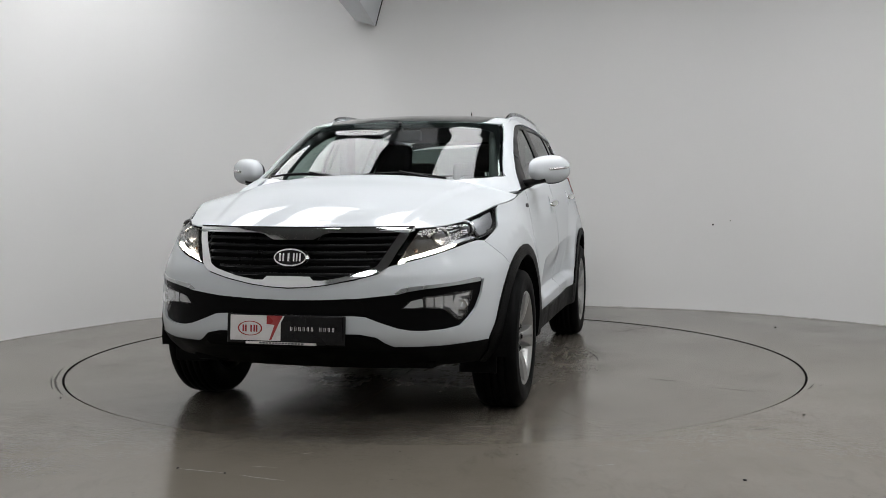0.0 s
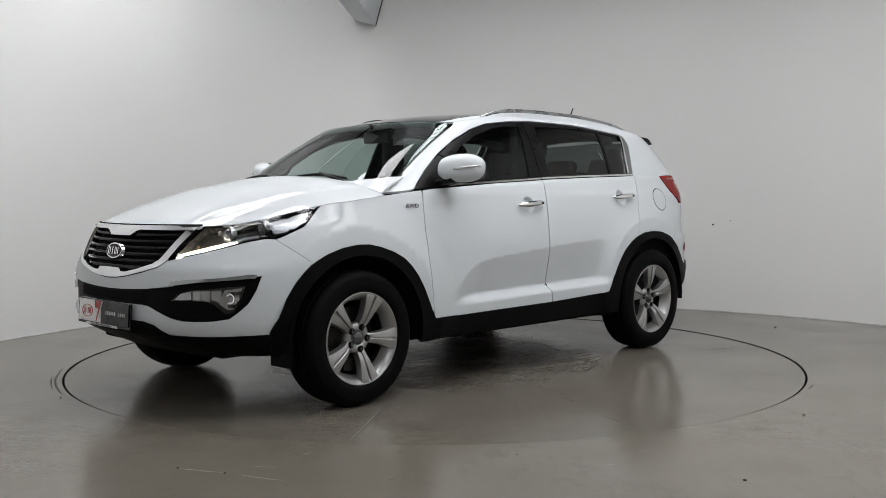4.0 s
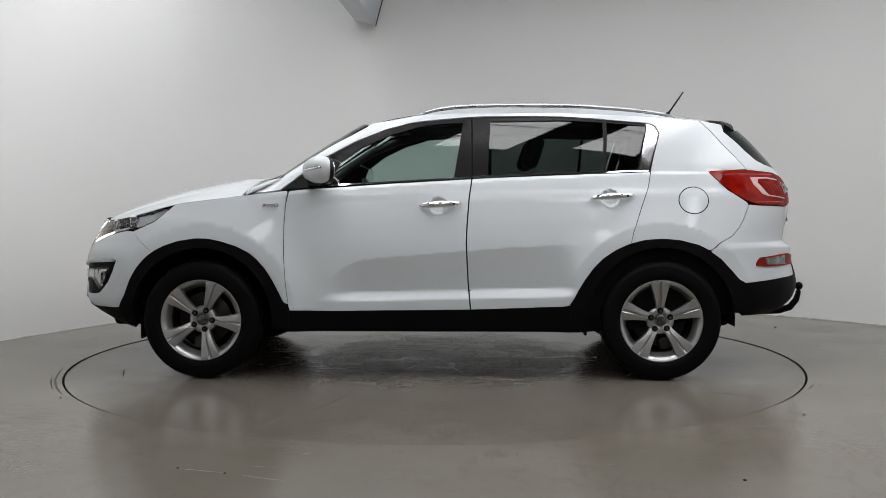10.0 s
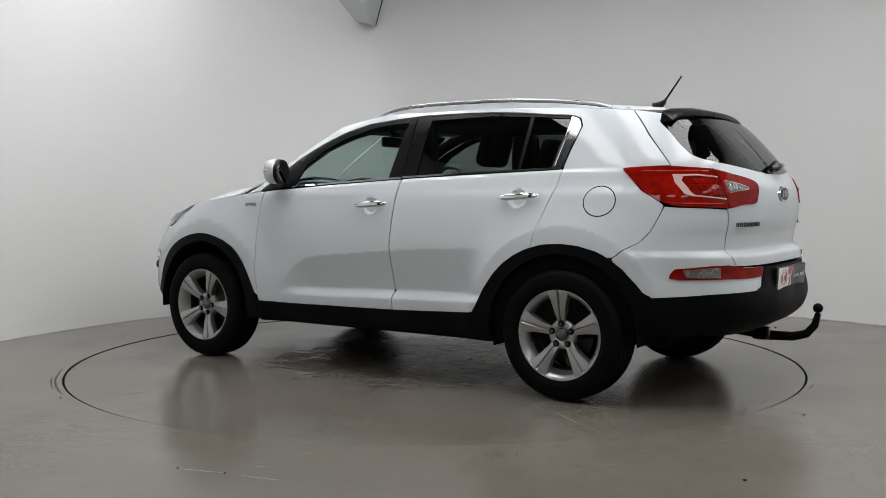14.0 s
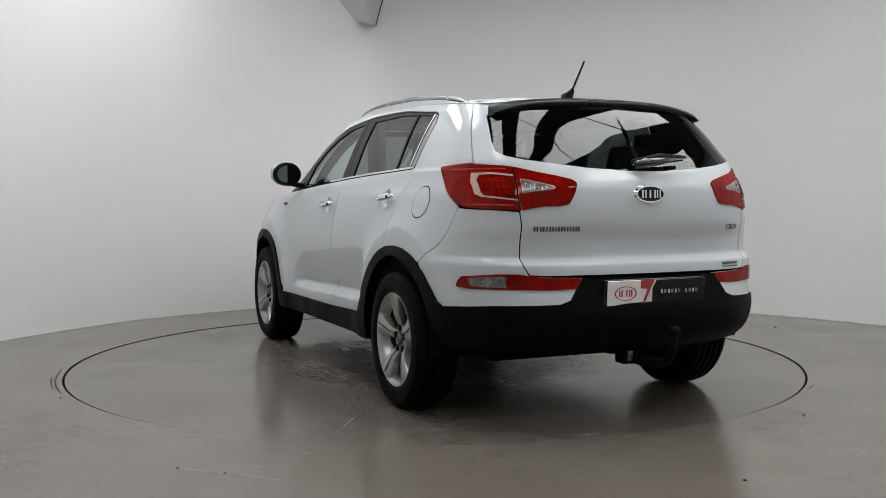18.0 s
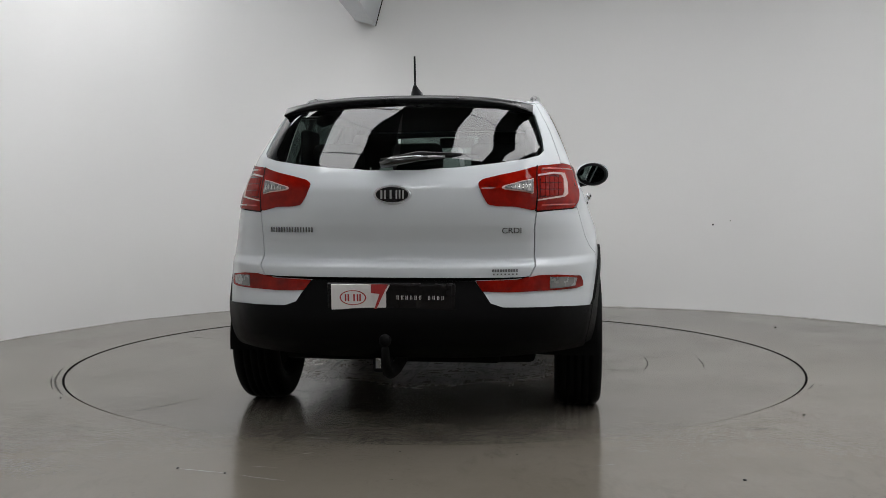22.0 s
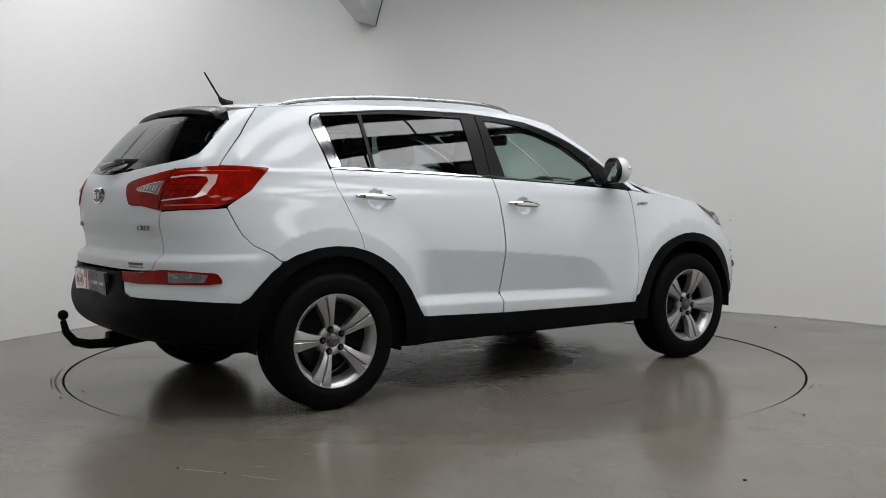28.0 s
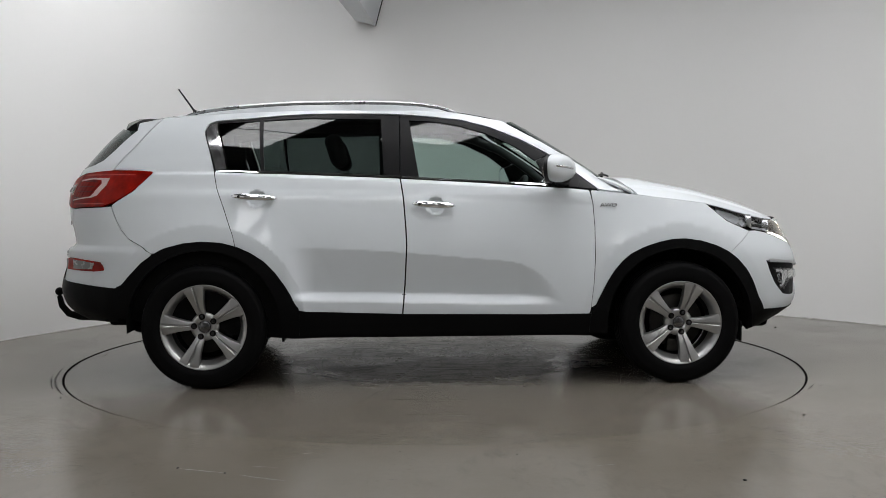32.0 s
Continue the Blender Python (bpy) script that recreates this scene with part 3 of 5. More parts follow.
def skin_of(surf, poly, grid=.04, off=0.0, thick=.012, sym=False, flip=1, gap=.002, round_r=.012, open_back=True):
    """Verts, faces and normals of a panel on a body surface, with turned-in edges."""
    if round_r:
        poly = fillet(poly, round_r) if not sym else poly
    if gap and not sym:
        poly = shrink(poly, gap)
    uv, tri = fill(poly, grid)
    h = 2e-3
    P, N = [], []
    for u, z in uv:
        p = surf(u, z)
        du, dz = surf(u + h, z) - surf(u - h, z), surf(u, z + h) - surf(u, z - h)
        if sym and abs(p[1]) < 2e-3:
            p[1] = 0.0
        n = np.cross(dz, du) * flip
        ln = np.linalg.norm(n)
        n = n / ln if ln > 1e-12 else np.array((1.0, 0, 0))
        if sym and abs(p[1]) < 1e-6:
            n[1] = 0
            n /= max(np.linalg.norm(n), 1e-9)
        P.append(p + n * off)
        N.append(n)
    tri2 = []
    for f in tri:
        a, b, c = (P[i] for i in f)
        nn = np.cross(b - a, c - a)
        if nn @ N[f[0]] < 0:
            f = f[::-1]
        tri2.append(tuple(f))
    # turned-in edge
    count = {}
    for f in tri2:
        for i in range(3):
            e = (f[i], f[(i + 1) % 3])
            count[e] = count.get(e, 0) + 1
    border = [e for e in count if (e[1], e[0]) not in count]
    V, NN, FA = list(P), list(N), list(tri2)
    for a, b in border:
        if sym and abs(P[a][1]) < 1e-6 and abs(P[b][1]) < 1e-6:
            continue
        k = len(V)
        V += [P[a], P[b], P[b] - N[b] * thick, P[a] - N[a] * thick]
        o = np.cross(P[b] - P[a], N[a])
        o /= max(np.linalg.norm(o), 1e-9)
        NN += [o] * 4
        FA.append((k, k + 3, k + 2, k + 1))
    if sym:
        n0 = len(V)
        V += [p * (1, -1, 1) for p in V]
        NN += [p * (1, -1, 1) for p in NN]
        FA += [tuple(i + n0 for i in f[::-1]) for f in FA]
    return V, FA, NN


def panel(name, data, mat, parent, mirror=False, label=""):
    V, FA, NN = data
    if mirror:
        V, NN, FA = [v * (1, -1, 1) for v in V], [v * (1, -1, 1) for v in NN], [f[::-1] for f in FA]
    return put(name, mesh_from(name, V, FA, mat, True, NN), parent, label)


def pair(name, surf, pts, mat, parents, up=False, label="", **kw):
    """The same panel on the left and the right flank."""
    data = skin(surf, outline(pts, up), **kw)
    return [panel(name, data, mat, parents[0], False, label), panel(name, data, mat, parents[1], True, label)]


def whole(name, surf, pts, mat, parent, up=False, label="", **kw):
    """A panel across the middle of the car, from its left half."""
    return panel(name, skin(surf, outline(pts, up), sym=True, **kw), mat, parent, False, label)


HUB_Z, ARCH_R = .343, .413


def arc(hx, r, a0, a1, n, hz=HUB_Z + .003):
    return [("x", hx + r * math.cos(radians(a0 + (a1 - a0) * k / n)), hz + r * math.sin(radians(a0 + (a1 - a0) * k / n))) for k in range(n + 1)]


car = thing("car", "white sport utility car with black cladding, lamps lit, on a turntable", "car")
BOTH = (car, car)

# white panels
FENDER = (X(1.488, 1.012, 1.35, 1.029, 1.21, 1.046, 1.091, 1.061, .95, 1.076, .823, 1.089, .833, 1.012, .840, .883, .838, .723, .828, .564, .812, .43)
          + X(.86, .46, .95, .61, 1.04, .705, 1.194, .769, 1.344, .789, 1.50, .755, 1.612, .715, 1.612, .737, 1.754, .851, 1.70, .872, 1.602, .914))
pair("front_wing", lower, FENDER, M_PAINT, BOTH, grid=.03)
SIDE = (X(1.091, 1.067, 1.05, 1.11) + F(.722, 1.165, .705, 1.182, .68, 1.26, .652, 1.36, .618, 1.47, .602, 1.489)
        + X(.2, 1.512, .1, 1.530, 0, 1.542, -.15, 1.549, -.3, 1.551, -.55, 1.550, -.8, 1.545, -1.0, 1.538, -1.2, 1.527, -1.4, 1.513, -1.584, 1.497, -1.70, 1.36, -1.835, 1.204)
        + X(-1.72, 1.200, -1.604, 1.192, -1.709, 1.087, -1.812, 1.023, -1.832, 1.006, -1.805, .939, -1.772, .874, -1.728, .825, -1.597, .745)
        + X(-1.48, .755, -1.322, .785, -1.165, .757, -1.147, .785, -1.16, .845, -1.215, 1.0, -1.255, 1.105, -1.275, 1.204, -1.322, 1.365, -1.337, 1.42, -1.316, 1.464, -1.271, 1.481)
        + X(-1.103, 1.494, -.936, 1.511, -.768, 1.522, -.6, 1.526, -.304, 1.526, -.24, 1.522, -.062, 1.509, .106, 1.491, .273, 1.447, .438, 1.380, .595, 1.296, .727, 1.206, .80, 1.148, .872, 1.092, .95, 1.081))
pair("side_panel", upper, SIDE, M_PAINT, BOTH, up=True, grid=.016, round_r=.006)
pair("side_lining", upper, SIDE, M_LINER, BOTH, up=True, grid=.05, off=-.015, thick=.001, round_r=.006, gap=.003)
FUEL = [("x", -1.508 + .084 * math.cos(a), 1.027 + .075 * math.sin(a)) for a in (2 * math.pi * k / 28 for k in range(28))]
fuel = skin(lower, outline(FUEL), grid=.03, off=.0018, thick=.003, round_r=0)
panel("fuel_flap", fuel, M_PAINT, car)
FUELRING = skin(lower, outline([("x", -1.508 + .0875 * math.cos(a), 1.027 + .0785 * math.sin(a)) for a in (2 * math.pi * k / 28 for k in range(28))]), grid=.03, off=.0006, thick=.002, round_r=0, gap=0)
panel("fuel_flap_gap", FUELRING, M_DARK, car)

DOOR_F = X(.817, 1.088, .72, 1.097, .563, 1.106, .237, 1.128, -.231, 1.153, -.242, 1.153, -.226, 1.042, -.214, .88, -.21, .783, -.22, .555, -.235, .395,
           .238, .390, .562, .387, .80, .392, .812, .42, .828, .564, .838, .723, .84, .883, .833, 1.012)
DOOR_R = (X(-.246, 1.155, -.748, 1.175, -1.244, 1.191, -1.272, 1.196, -1.255, 1.105, -1.215, 1.0, -1.16, .845, -1.147, .785, -1.15, .755)
          + X(-1.10, .735, -.98, .66, -.90, .55, -.84, .45, -.80, .405, -.573, .405, -.239, .395, -.224, .555, -.214, .783, -.218, .88, -.23, 1.042))
doors_f = pair("front_door", lower, DOOR_F, M_PAINT, BOTH, grid=.012)
doors_r = pair("rear_door", lower, DOOR_R, M_PAINT, BOTH, grid=.012)



def seal(name, surf, pts, parent, mirror=False, up=False, w=.010, off=-.008, closed=True):
    """A dark rubber strip that runs behind the joint along a panel's outline."""
    uz = outline(pts, up)
    dense = []
    n = len(uz)
    for i in range(n if closed else n - 1):
        a, b = np.array(uz[i]), np.array(uz[(i + 1) % n])
        k = max(1, int(np.linalg.norm(b - a) / .03))
        dense += [tuple(a + (b - a) * j / k) for j in range(k)]
    if not closed:
        dense.append(uz[-1])
    a, b = shrink(dense, -w), shrink(dense, w)
    verts, faces, h = [], [], 2e-3
    for ring_pts in (a, b):
        for u, z in ring_pts:
            nn = np.cross(surf(u, z + h) - surf(u, z - h), surf(u + h, z) - surf(u - h, z))
            p = surf(u, z) + nn / max(np.linalg.norm(nn), 1e-9) * off
            verts.append((p[0], -p[1] if mirror else p[1], p[2]))
    m = len(dense)
    for i in range(m if closed else m - 1):
        if not closed and i in (0, m - 2):
            continue
        faces.append((i, (i + 1) % m, m + (i + 1) % m, m + i))
    return put(name, mesh_from(name, verts, faces, M_LINER), parent)


for i in (0, 1):
    seal("door_seal", lower, DOOR_F, doors_f[i], i == 1)
    seal("door_seal", lower, DOOR_R, doors_r[i], i == 1)
    seal("tailgate_seal", upper, R(.605, .76, .601, .80, .602, .92, .609, .985, .62, 1.186) + X(-1.837, 1.202, -1.7025, 1.36, -1.587, 1.496), car, i == 1, True, closed=False)
    seal("bumper_seal", lower, X(-1.60, .745, -1.728, .825, -1.772, .874, -1.805, .939, -1.832, 1.004), car, i == 1, closed=False)
    seal("wing_seal", lower, X(1.612, .737, 1.68, .79, 1.754, .851), car, i == 1, closed=False)

# front bumper: a ring of white round the black slot and the fog lamps
SLOT_TOP = F(.444, .629, .489, .633, .556, .652) + X(1.93, .674, 1.846, .684)
SLOT_LOW = X(1.872, .62, 1.906, .556, 1.945, .515) + F(.723, .484, .67, .473, .60, .470, .545, .472, .489, .483, .44, .500, .397, .516, .35, .534)
BUMPER = (F(0, .653, .09, .658, .18, .669, .30, .692, .40, .719, .440, .750, .462, .756, .587, .788, .646, .808) + X(1.86, .841, 1.797, .853, 1.754, .851)
          + X(1.612, .737, 1.66, .66, 1.72, .57, 1.765, .46, 1.79, .40, 1.833, .402) + F(.638, .394, .462, .397, .43, .415, .396, .442, .325, .457, 0, .457, 0, .536, .30, .538)
          + SLOT_LOW[::-1] + SLOT_TOP[::-1] + F(.326, .616, .15, .607, 0, .604))
whole("front_bumper", lower, BUMPER, M_PAINT, car, grid=.03)
SLOT = F(0, .604, .15, .607, .326, .616) + SLOT_TOP + SLOT_LOW + F(.30, .538, 0, .536)
slot = whole("bumper_insert", lower, SLOT, M_BLACK, car, grid=.04, off=-.014, thick=.02, label="black plastic insert between the fog lamps")
GAPE = F(0, .592, .15, .595, .33, .604, .345, .57, .33, .548, 0, .548)
whole("lower_grille", lower, GAPE, M_DARK, slot, grid=.05, off=-.0125, thick=.004)
LIP = (F(0, .461, .325, .461, .396, .447, .43, .420, .462, .402, .638, .399) + X(1.833, .407, 1.80, .404, 1.765, .36, 1.745, .30, 1.80, .295, 1.9, .292)
       + F(.60, .285, .45, .275, 0, .268))
whole("front_lip", lower, LIP, M_BLACK, car, grid=.04, off=.004, thick=.05, label="black plastic lower bumper lip")
INTAKE = F(0, .452, .30, .452, .37, .44, .41, .415, .40, .395, 0, .395)
whole("lower_intake", lower, INTAKE, M_DARK, car, grid=.05, off=.0065, thick=.004)

# cladding
FARCH = (X(1.775, .30, 1.80, .36, 1.823, .415, 1.787, .478, 1.746, .577, 1.705, .642, 1.652, .701, 1.59, .745, 1.526, .776, 1.44, .803, 1.344, .817, 1.27, .815, 1.194, .799, 1.11, .772, 1.035, .735, .985, .692, .939, .639,
           .90, .577, .861, .50, .835, .445, .81, .403, .80, .29) + arc(1.32, ARCH_R, 188, -8, 28))
pair("front_arch_cladding", lower, FARCH, M_BLACK, BOTH, grid=.03, off=.012, thick=.05, label="black plastic wheel arch cladding")
SILL = X(.822, .403, .562, .398, .238, .402, -.235, .407, -.573, .418, -.764, .427, -.822, .438, -.822, .29, .822, .286)
pair("sill_cladding", lower, SILL, M_BLACK, BOTH, grid=.04, off=.010, thick=.06, label="black plastic sill cladding")
RARCH = (X(-.80, .29, -.80, .44, -.817, .461, -.845, .51, -.875, .567, -.93, .643, -.988, .702, -1.06, .75, -1.13, .782, -1.22, .806, -1.322, .813, -1.42, .805, -1.52, .779, -1.59, .742, -1.656, .696,
           -1.72, .628, -1.761, .579, -1.797, .563, -1.806, .385) + arc(-1.32, ARCH_R, 174, -8, 28))
pair("rear_arch_cladding", lower, RARCH, M_BLACK, BOTH, grid=.03, off=.012, thick=.05, label="black plastic wheel arch cladding")
RBUMP = (X(-1.785, .372, -1.785, .556, -1.9, .563, -2.046, .575) + R(.47, .582, .42, .600, .396, .636, .353, .694, 0, .694, 0, .355, .3, .357, .5, .363, .7, .372))
whole("rear_bumper_cladding", lower, RBUMP, M_BLACK, car, grid=.02, off=.010, thick=.05, label="black plastic lower rear bumper")
RSKIN = (X(-1.597, .745, -1.728, .825, -1.772, .874, -1.805, .939, -1.832, 1.003, -1.886, .998) + R(.684, .993, .612, .986, .604, .92, .603, .80, .608, .752, .584, .708, .53, .702, .353, .698)
         + R(.39, .630, .415, .590, .47, .570) + X(-2.046, .562, -1.9, .552, -1.80, .55, -1.74, .53, -1.64, .66))
pair("rear_bumper", lower, RSKIN, M_PAINT, BOTH, grid=.018, round_r=.006)
GLASS_R = R(0, 1.167, .12, 1.167, .16, 1.172, .28, 1.178, .42, 1.194, .56, 1.216, .62, 1.234, .640, 1.258, .632, 1.31, .614, 1.37, .594, 1.43)
GATE = (R(0, .707, .53, .708, .582, .711, .605, .754, .600, .80, .601, .92, .609, .985, .62, 1.186) + X(-1.839, 1.200, -1.705, 1.36, -1.59, 1.495) + R(.545, 1.475) + R(.594, 1.43)
        + GLASS_R[::-1][1:])
gate = whole("tailgate", upper, GATE, M_PAINT, car, up=True, grid=.017)
whole("rear_window", upper, GLASS_R + R(.43, 1.452, 0, 1.468), M_PRIVACY, gate, up=True, grid=.04, off=-.003, thick=.004, label="dark tinted rear window")

# bonnet and roof
def flat_outline(edge, xs):
    out = []
    for x in xs:
        e = edge(x)
        up = edge is ROOF_EDGE
        out.append((x, float(ring(u_at("x", min(x, NOSE(e) - .004) if not up else x, e, up), e, up)[1])))
    return out


hood_side = flat_outline(HOOD_EDGE, [1.095, 1.2, 1.35, 1.48, 1.6, 1.7, 1.8, 1.88, 1.94, 1.985])
hood_side = [(x, y - .006) for x, y in hood_side]
hp = [(1.085, 0), (1.08, .35), (1.075, .62)] + [(1.09, .70)] + hood_side + [(2.03, .50), (2.07, .38), (2.096, .2), (2.105, 0)]
panel("bonnet", skin(hood, hp, sym=True, grid=.022, flip=-1), M_PAINT, car)
for side in (1, -1):
    bm = bmesh.new()
    tube(bm, [(x, side * (y + .003), HOOD_EDGE(x) - .010) for x, y in hood_side], .0055, 8)
    part("bonnet_seal", bm, M_LINER, car, "dark joint beside the bonnet", smooth=True)
roof_side = flat_outline(ROOF_EDGE, [.28, .2, .1, 0, -.15, -.3, -.55, -.8, -1.0, -1.2, -1.4, -1.58])
rp = [(.410, 0), (.407, .2), (.390, .36), (.355, .50), (.318, .58)] + roof_side + [(-1.64, .5), (-1.70, .35), (-1.722, .15), (-1.727, 0)]
panel("roof", skin(roof, rp, sym=True, grid=.035, flip=-1), M_PAINT, car)
sr = [(.404, 0), (.401, .2), (.384, .36), (.35, .480), (.28, .505), (-.3, .51), (-.95, .50), (-1.0, .47), (-1.0, 0)]
panel("glass_roof", skin(roof, sr, sym=True, grid=.05, flip=-1, off=.003, thick=.006), M_GLOSSBLACK, car, label="black glass roof panel")
WS = F(0, 1.12, .3, 1.122, .55, 1.135, .655, 1.150, .692, 1.172, .685, 1.20, .665, 1.27, .64, 1.36, .605, 1.465, .585, 1.487, .5, 1.494, .4, 1.502, .2, 1.509, 0, 1.512)
whole("windscreen", upper, WS, M_SCREEN, car, up=True, grid=.04, off=-.004, thick=.005, label="lightly tinted windscreen")
WSB = F(.692, 1.172, .685, 1.20, .665, 1.27, .64, 1.36, .605, 1.465, .585, 1.487, .5, 1.494, .4, 1.502, .2, 1.509, 0, 1.512, 0, 1.478, .3, 1.472, .5, 1.461, .583, 1.437, .628, 1.33, .668, 1.21)
whole("windscreen_border", upper, WSB, M_GLOSSBLACK, car, up=True, grid=.05, off=-.010, thick=.003, label="black printed border of the windscreen")

# side windows
for i, side in enumerate((1, -1)):
    mir = side < 0
    df, dr = doors_f[i], doors_r[i]

    def on(name, pts, mat, parent, label="", **kw):
        kw.setdefault("grid", .04)
        return panel(name, skin(upper, outline(pts, True), **kw), mat, parent, mir, label)
    on("window", X(.60, 1.116, .535, 1.24, .404, 1.344, .239, 1.418, .073, 1.466, -.095, 1.487, -.19, 1.490, -.139, 1.166, .237, 1.139), M_GLASS, df, "green tinted window", off=-.008, thick=.004, gap=-.006)
    on("window_frame", X(.595, 1.291, .438, 1.375, .273, 1.442, .106, 1.486, -.062, 1.504, -.24, 1.517, -.244, 1.160, -.139, 1.165, -.19, 1.487, -.095, 1.484, .073, 1.463, .239, 1.415, .404, 1.340, .52, 1.255),
       M_FRAME, df, "black window frame and door pillar", off=-.002, round_r=.003, gap=.001)
    on("mirror_sail", X(.868, 1.093, .727, 1.200, .60, 1.288, .525, 1.255, .585, 1.13, .60, 1.118, .72, 1.106), M_FRAME, df, "black mirror triangle", off=-.002, round_r=.003, gap=.001)
    on("window", X(-.352, 1.497, -.767, 1.50, -1.008, 1.487, -.994, 1.19, -.34, 1.178), M_PRIVACY, dr, "dark tinted window", off=-.008, thick=.004, gap=-.006)
    on("quarter_window", X(-1.03, 1.488, -1.257, 1.470, -1.19, 1.206, -1.012, 1.20), M_PRIVACY, dr, "dark tinted quarter window", off=-.008, thick=.004, gap=-.006)
    on("window_divider", X(-1.010, 1.489, -1.036, 1.487, -1.018, 1.198, -.996, 1.197), M_FRAME, dr, off=-.003, round_r=0)
    on("window_frame", X(-.247, 1.518, -.6, 1.521, -.768, 1.517, -.936, 1.506, -1.103, 1.489, -1.265, 1.475, -1.255, 1.466, -1.0, 1.485, -.767, 1.500, -.352, 1.494, -.336, 1.178, -.247, 1.164),
       M_FRAME, dr, "black window frame and door pillar", off=-.002, round_r=.003, gap=.001)
    trim = on("corner_trim", X(-1.271, 1.477, -1.311, 1.461, -1.333, 1.42, -1.319, 1.365, -1.268, 1.204, -1.217, 1.204, -1.275, 1.430), M_TRIMGREY, dr, "polished corner plate at the rear window", off=.001, round_r=.008)
    on("corner_moulding", X(-1.262, 1.474, -1.290, 1.464, -1.278, 1.430, -1.222, 1.204, -1.204, 1.204, -1.262, 1.433), M_CHROME, trim, "chrome moulding round the window corner", off=.004, round_r=.004)
    on("belt_moulding", X(.60, 1.108, .237, 1.130, -.236, 1.155, -.236, 1.166, .237, 1.140, .60, 1.117), M_CHROME, df, "chrome belt moulding", off=.004, round_r=0, gap=.0005)
    on("belt_moulding", X(-.244, 1.157, -.748, 1.177, -1.262, 1.193, -1.262, 1.204, -.748, 1.188, -.244, 1.168), M_CHROME, dr, "chrome belt moulding", off=.004, round_r=0, gap=.0005)

# dark shell inside, so that joints and openings show no daylight
INNER = (X(1.60, .86, 1.45, .98, .80, 1.06, -1.25, 1.15, -1.62, 1.12, -1.75, .80, -1.78, .36) + arc(-1.32, .43, 0, 180, 16) + X(-.85, .25, .85, .25) + arc(1.32, .43, 180, 0, 16)[::1] + X(1.78, .36))
pair("inner_shell", lower, INNER, M_LINER, BOTH, grid=.07, off=-.045, thick=.03, round_r=0, gap=0)
whole("inner_tail", lower, X(-1.70, .36, -1.70, 1.13) + R(.60, 1.12, 0, 1.12, 0, .36), M_LINER, car, grid=.08, off=-.05, thick=.02)
whole("inner_nose", lower, X(1.70, .36, 1.70, .85) + F(.5, .84, 0, .84, 0, .33), M_LINER, car, grid=.08, off=-.10, thick=.02)

# ---- lamps, grille, badges ----
HEAD = (F(.466, .762, .500, .835, .537, .913) + X(1.95, .912, 1.897, .917, 1.82, .936, 1.729, .957, 1.62, .983, 1.50, 1.008, 1.545, .966, 1.602, .918, 1.65, .893, 1.70, .874, 1.797, .857, 1.86, .845, 1.93, .826)
        + F(.646, .812, .587, .792))
DRL = F(.474, .765, .545, .785, .62, .808, .662, .824, .690, .838, .686, .847, .651, .838, .60, .821, .53, .799, .479, .782)
DRL_SIDE = X(1.935, .830, 1.872, .852, 1.78, .868, 1.79, .880, 1.88, .866, 1.938, .846)


def ring_frame(at, axis):
    """A frame whose z looks along axis, at a point."""
    return Matrix.Translation(at) @ Vector(axis).to_track_quat("Z", "Y").to_matrix().to_4x4()


def disc_bm(r0, r1, depth, segs=32, m=None):
    """A dished ring from radius r0 at the front to r1 at depth below."""
    verts, faces = lathe([(r0, 0), (r0 - .003, .002), (r1, -depth), (0.0005, -depth)], segs)
    bm = bm_from([(x, z, y) for x, y, z in verts], faces)
    if m is not None:
        bmesh.ops.transform(bm, matrix=m, verts=bm.verts)
    return bm


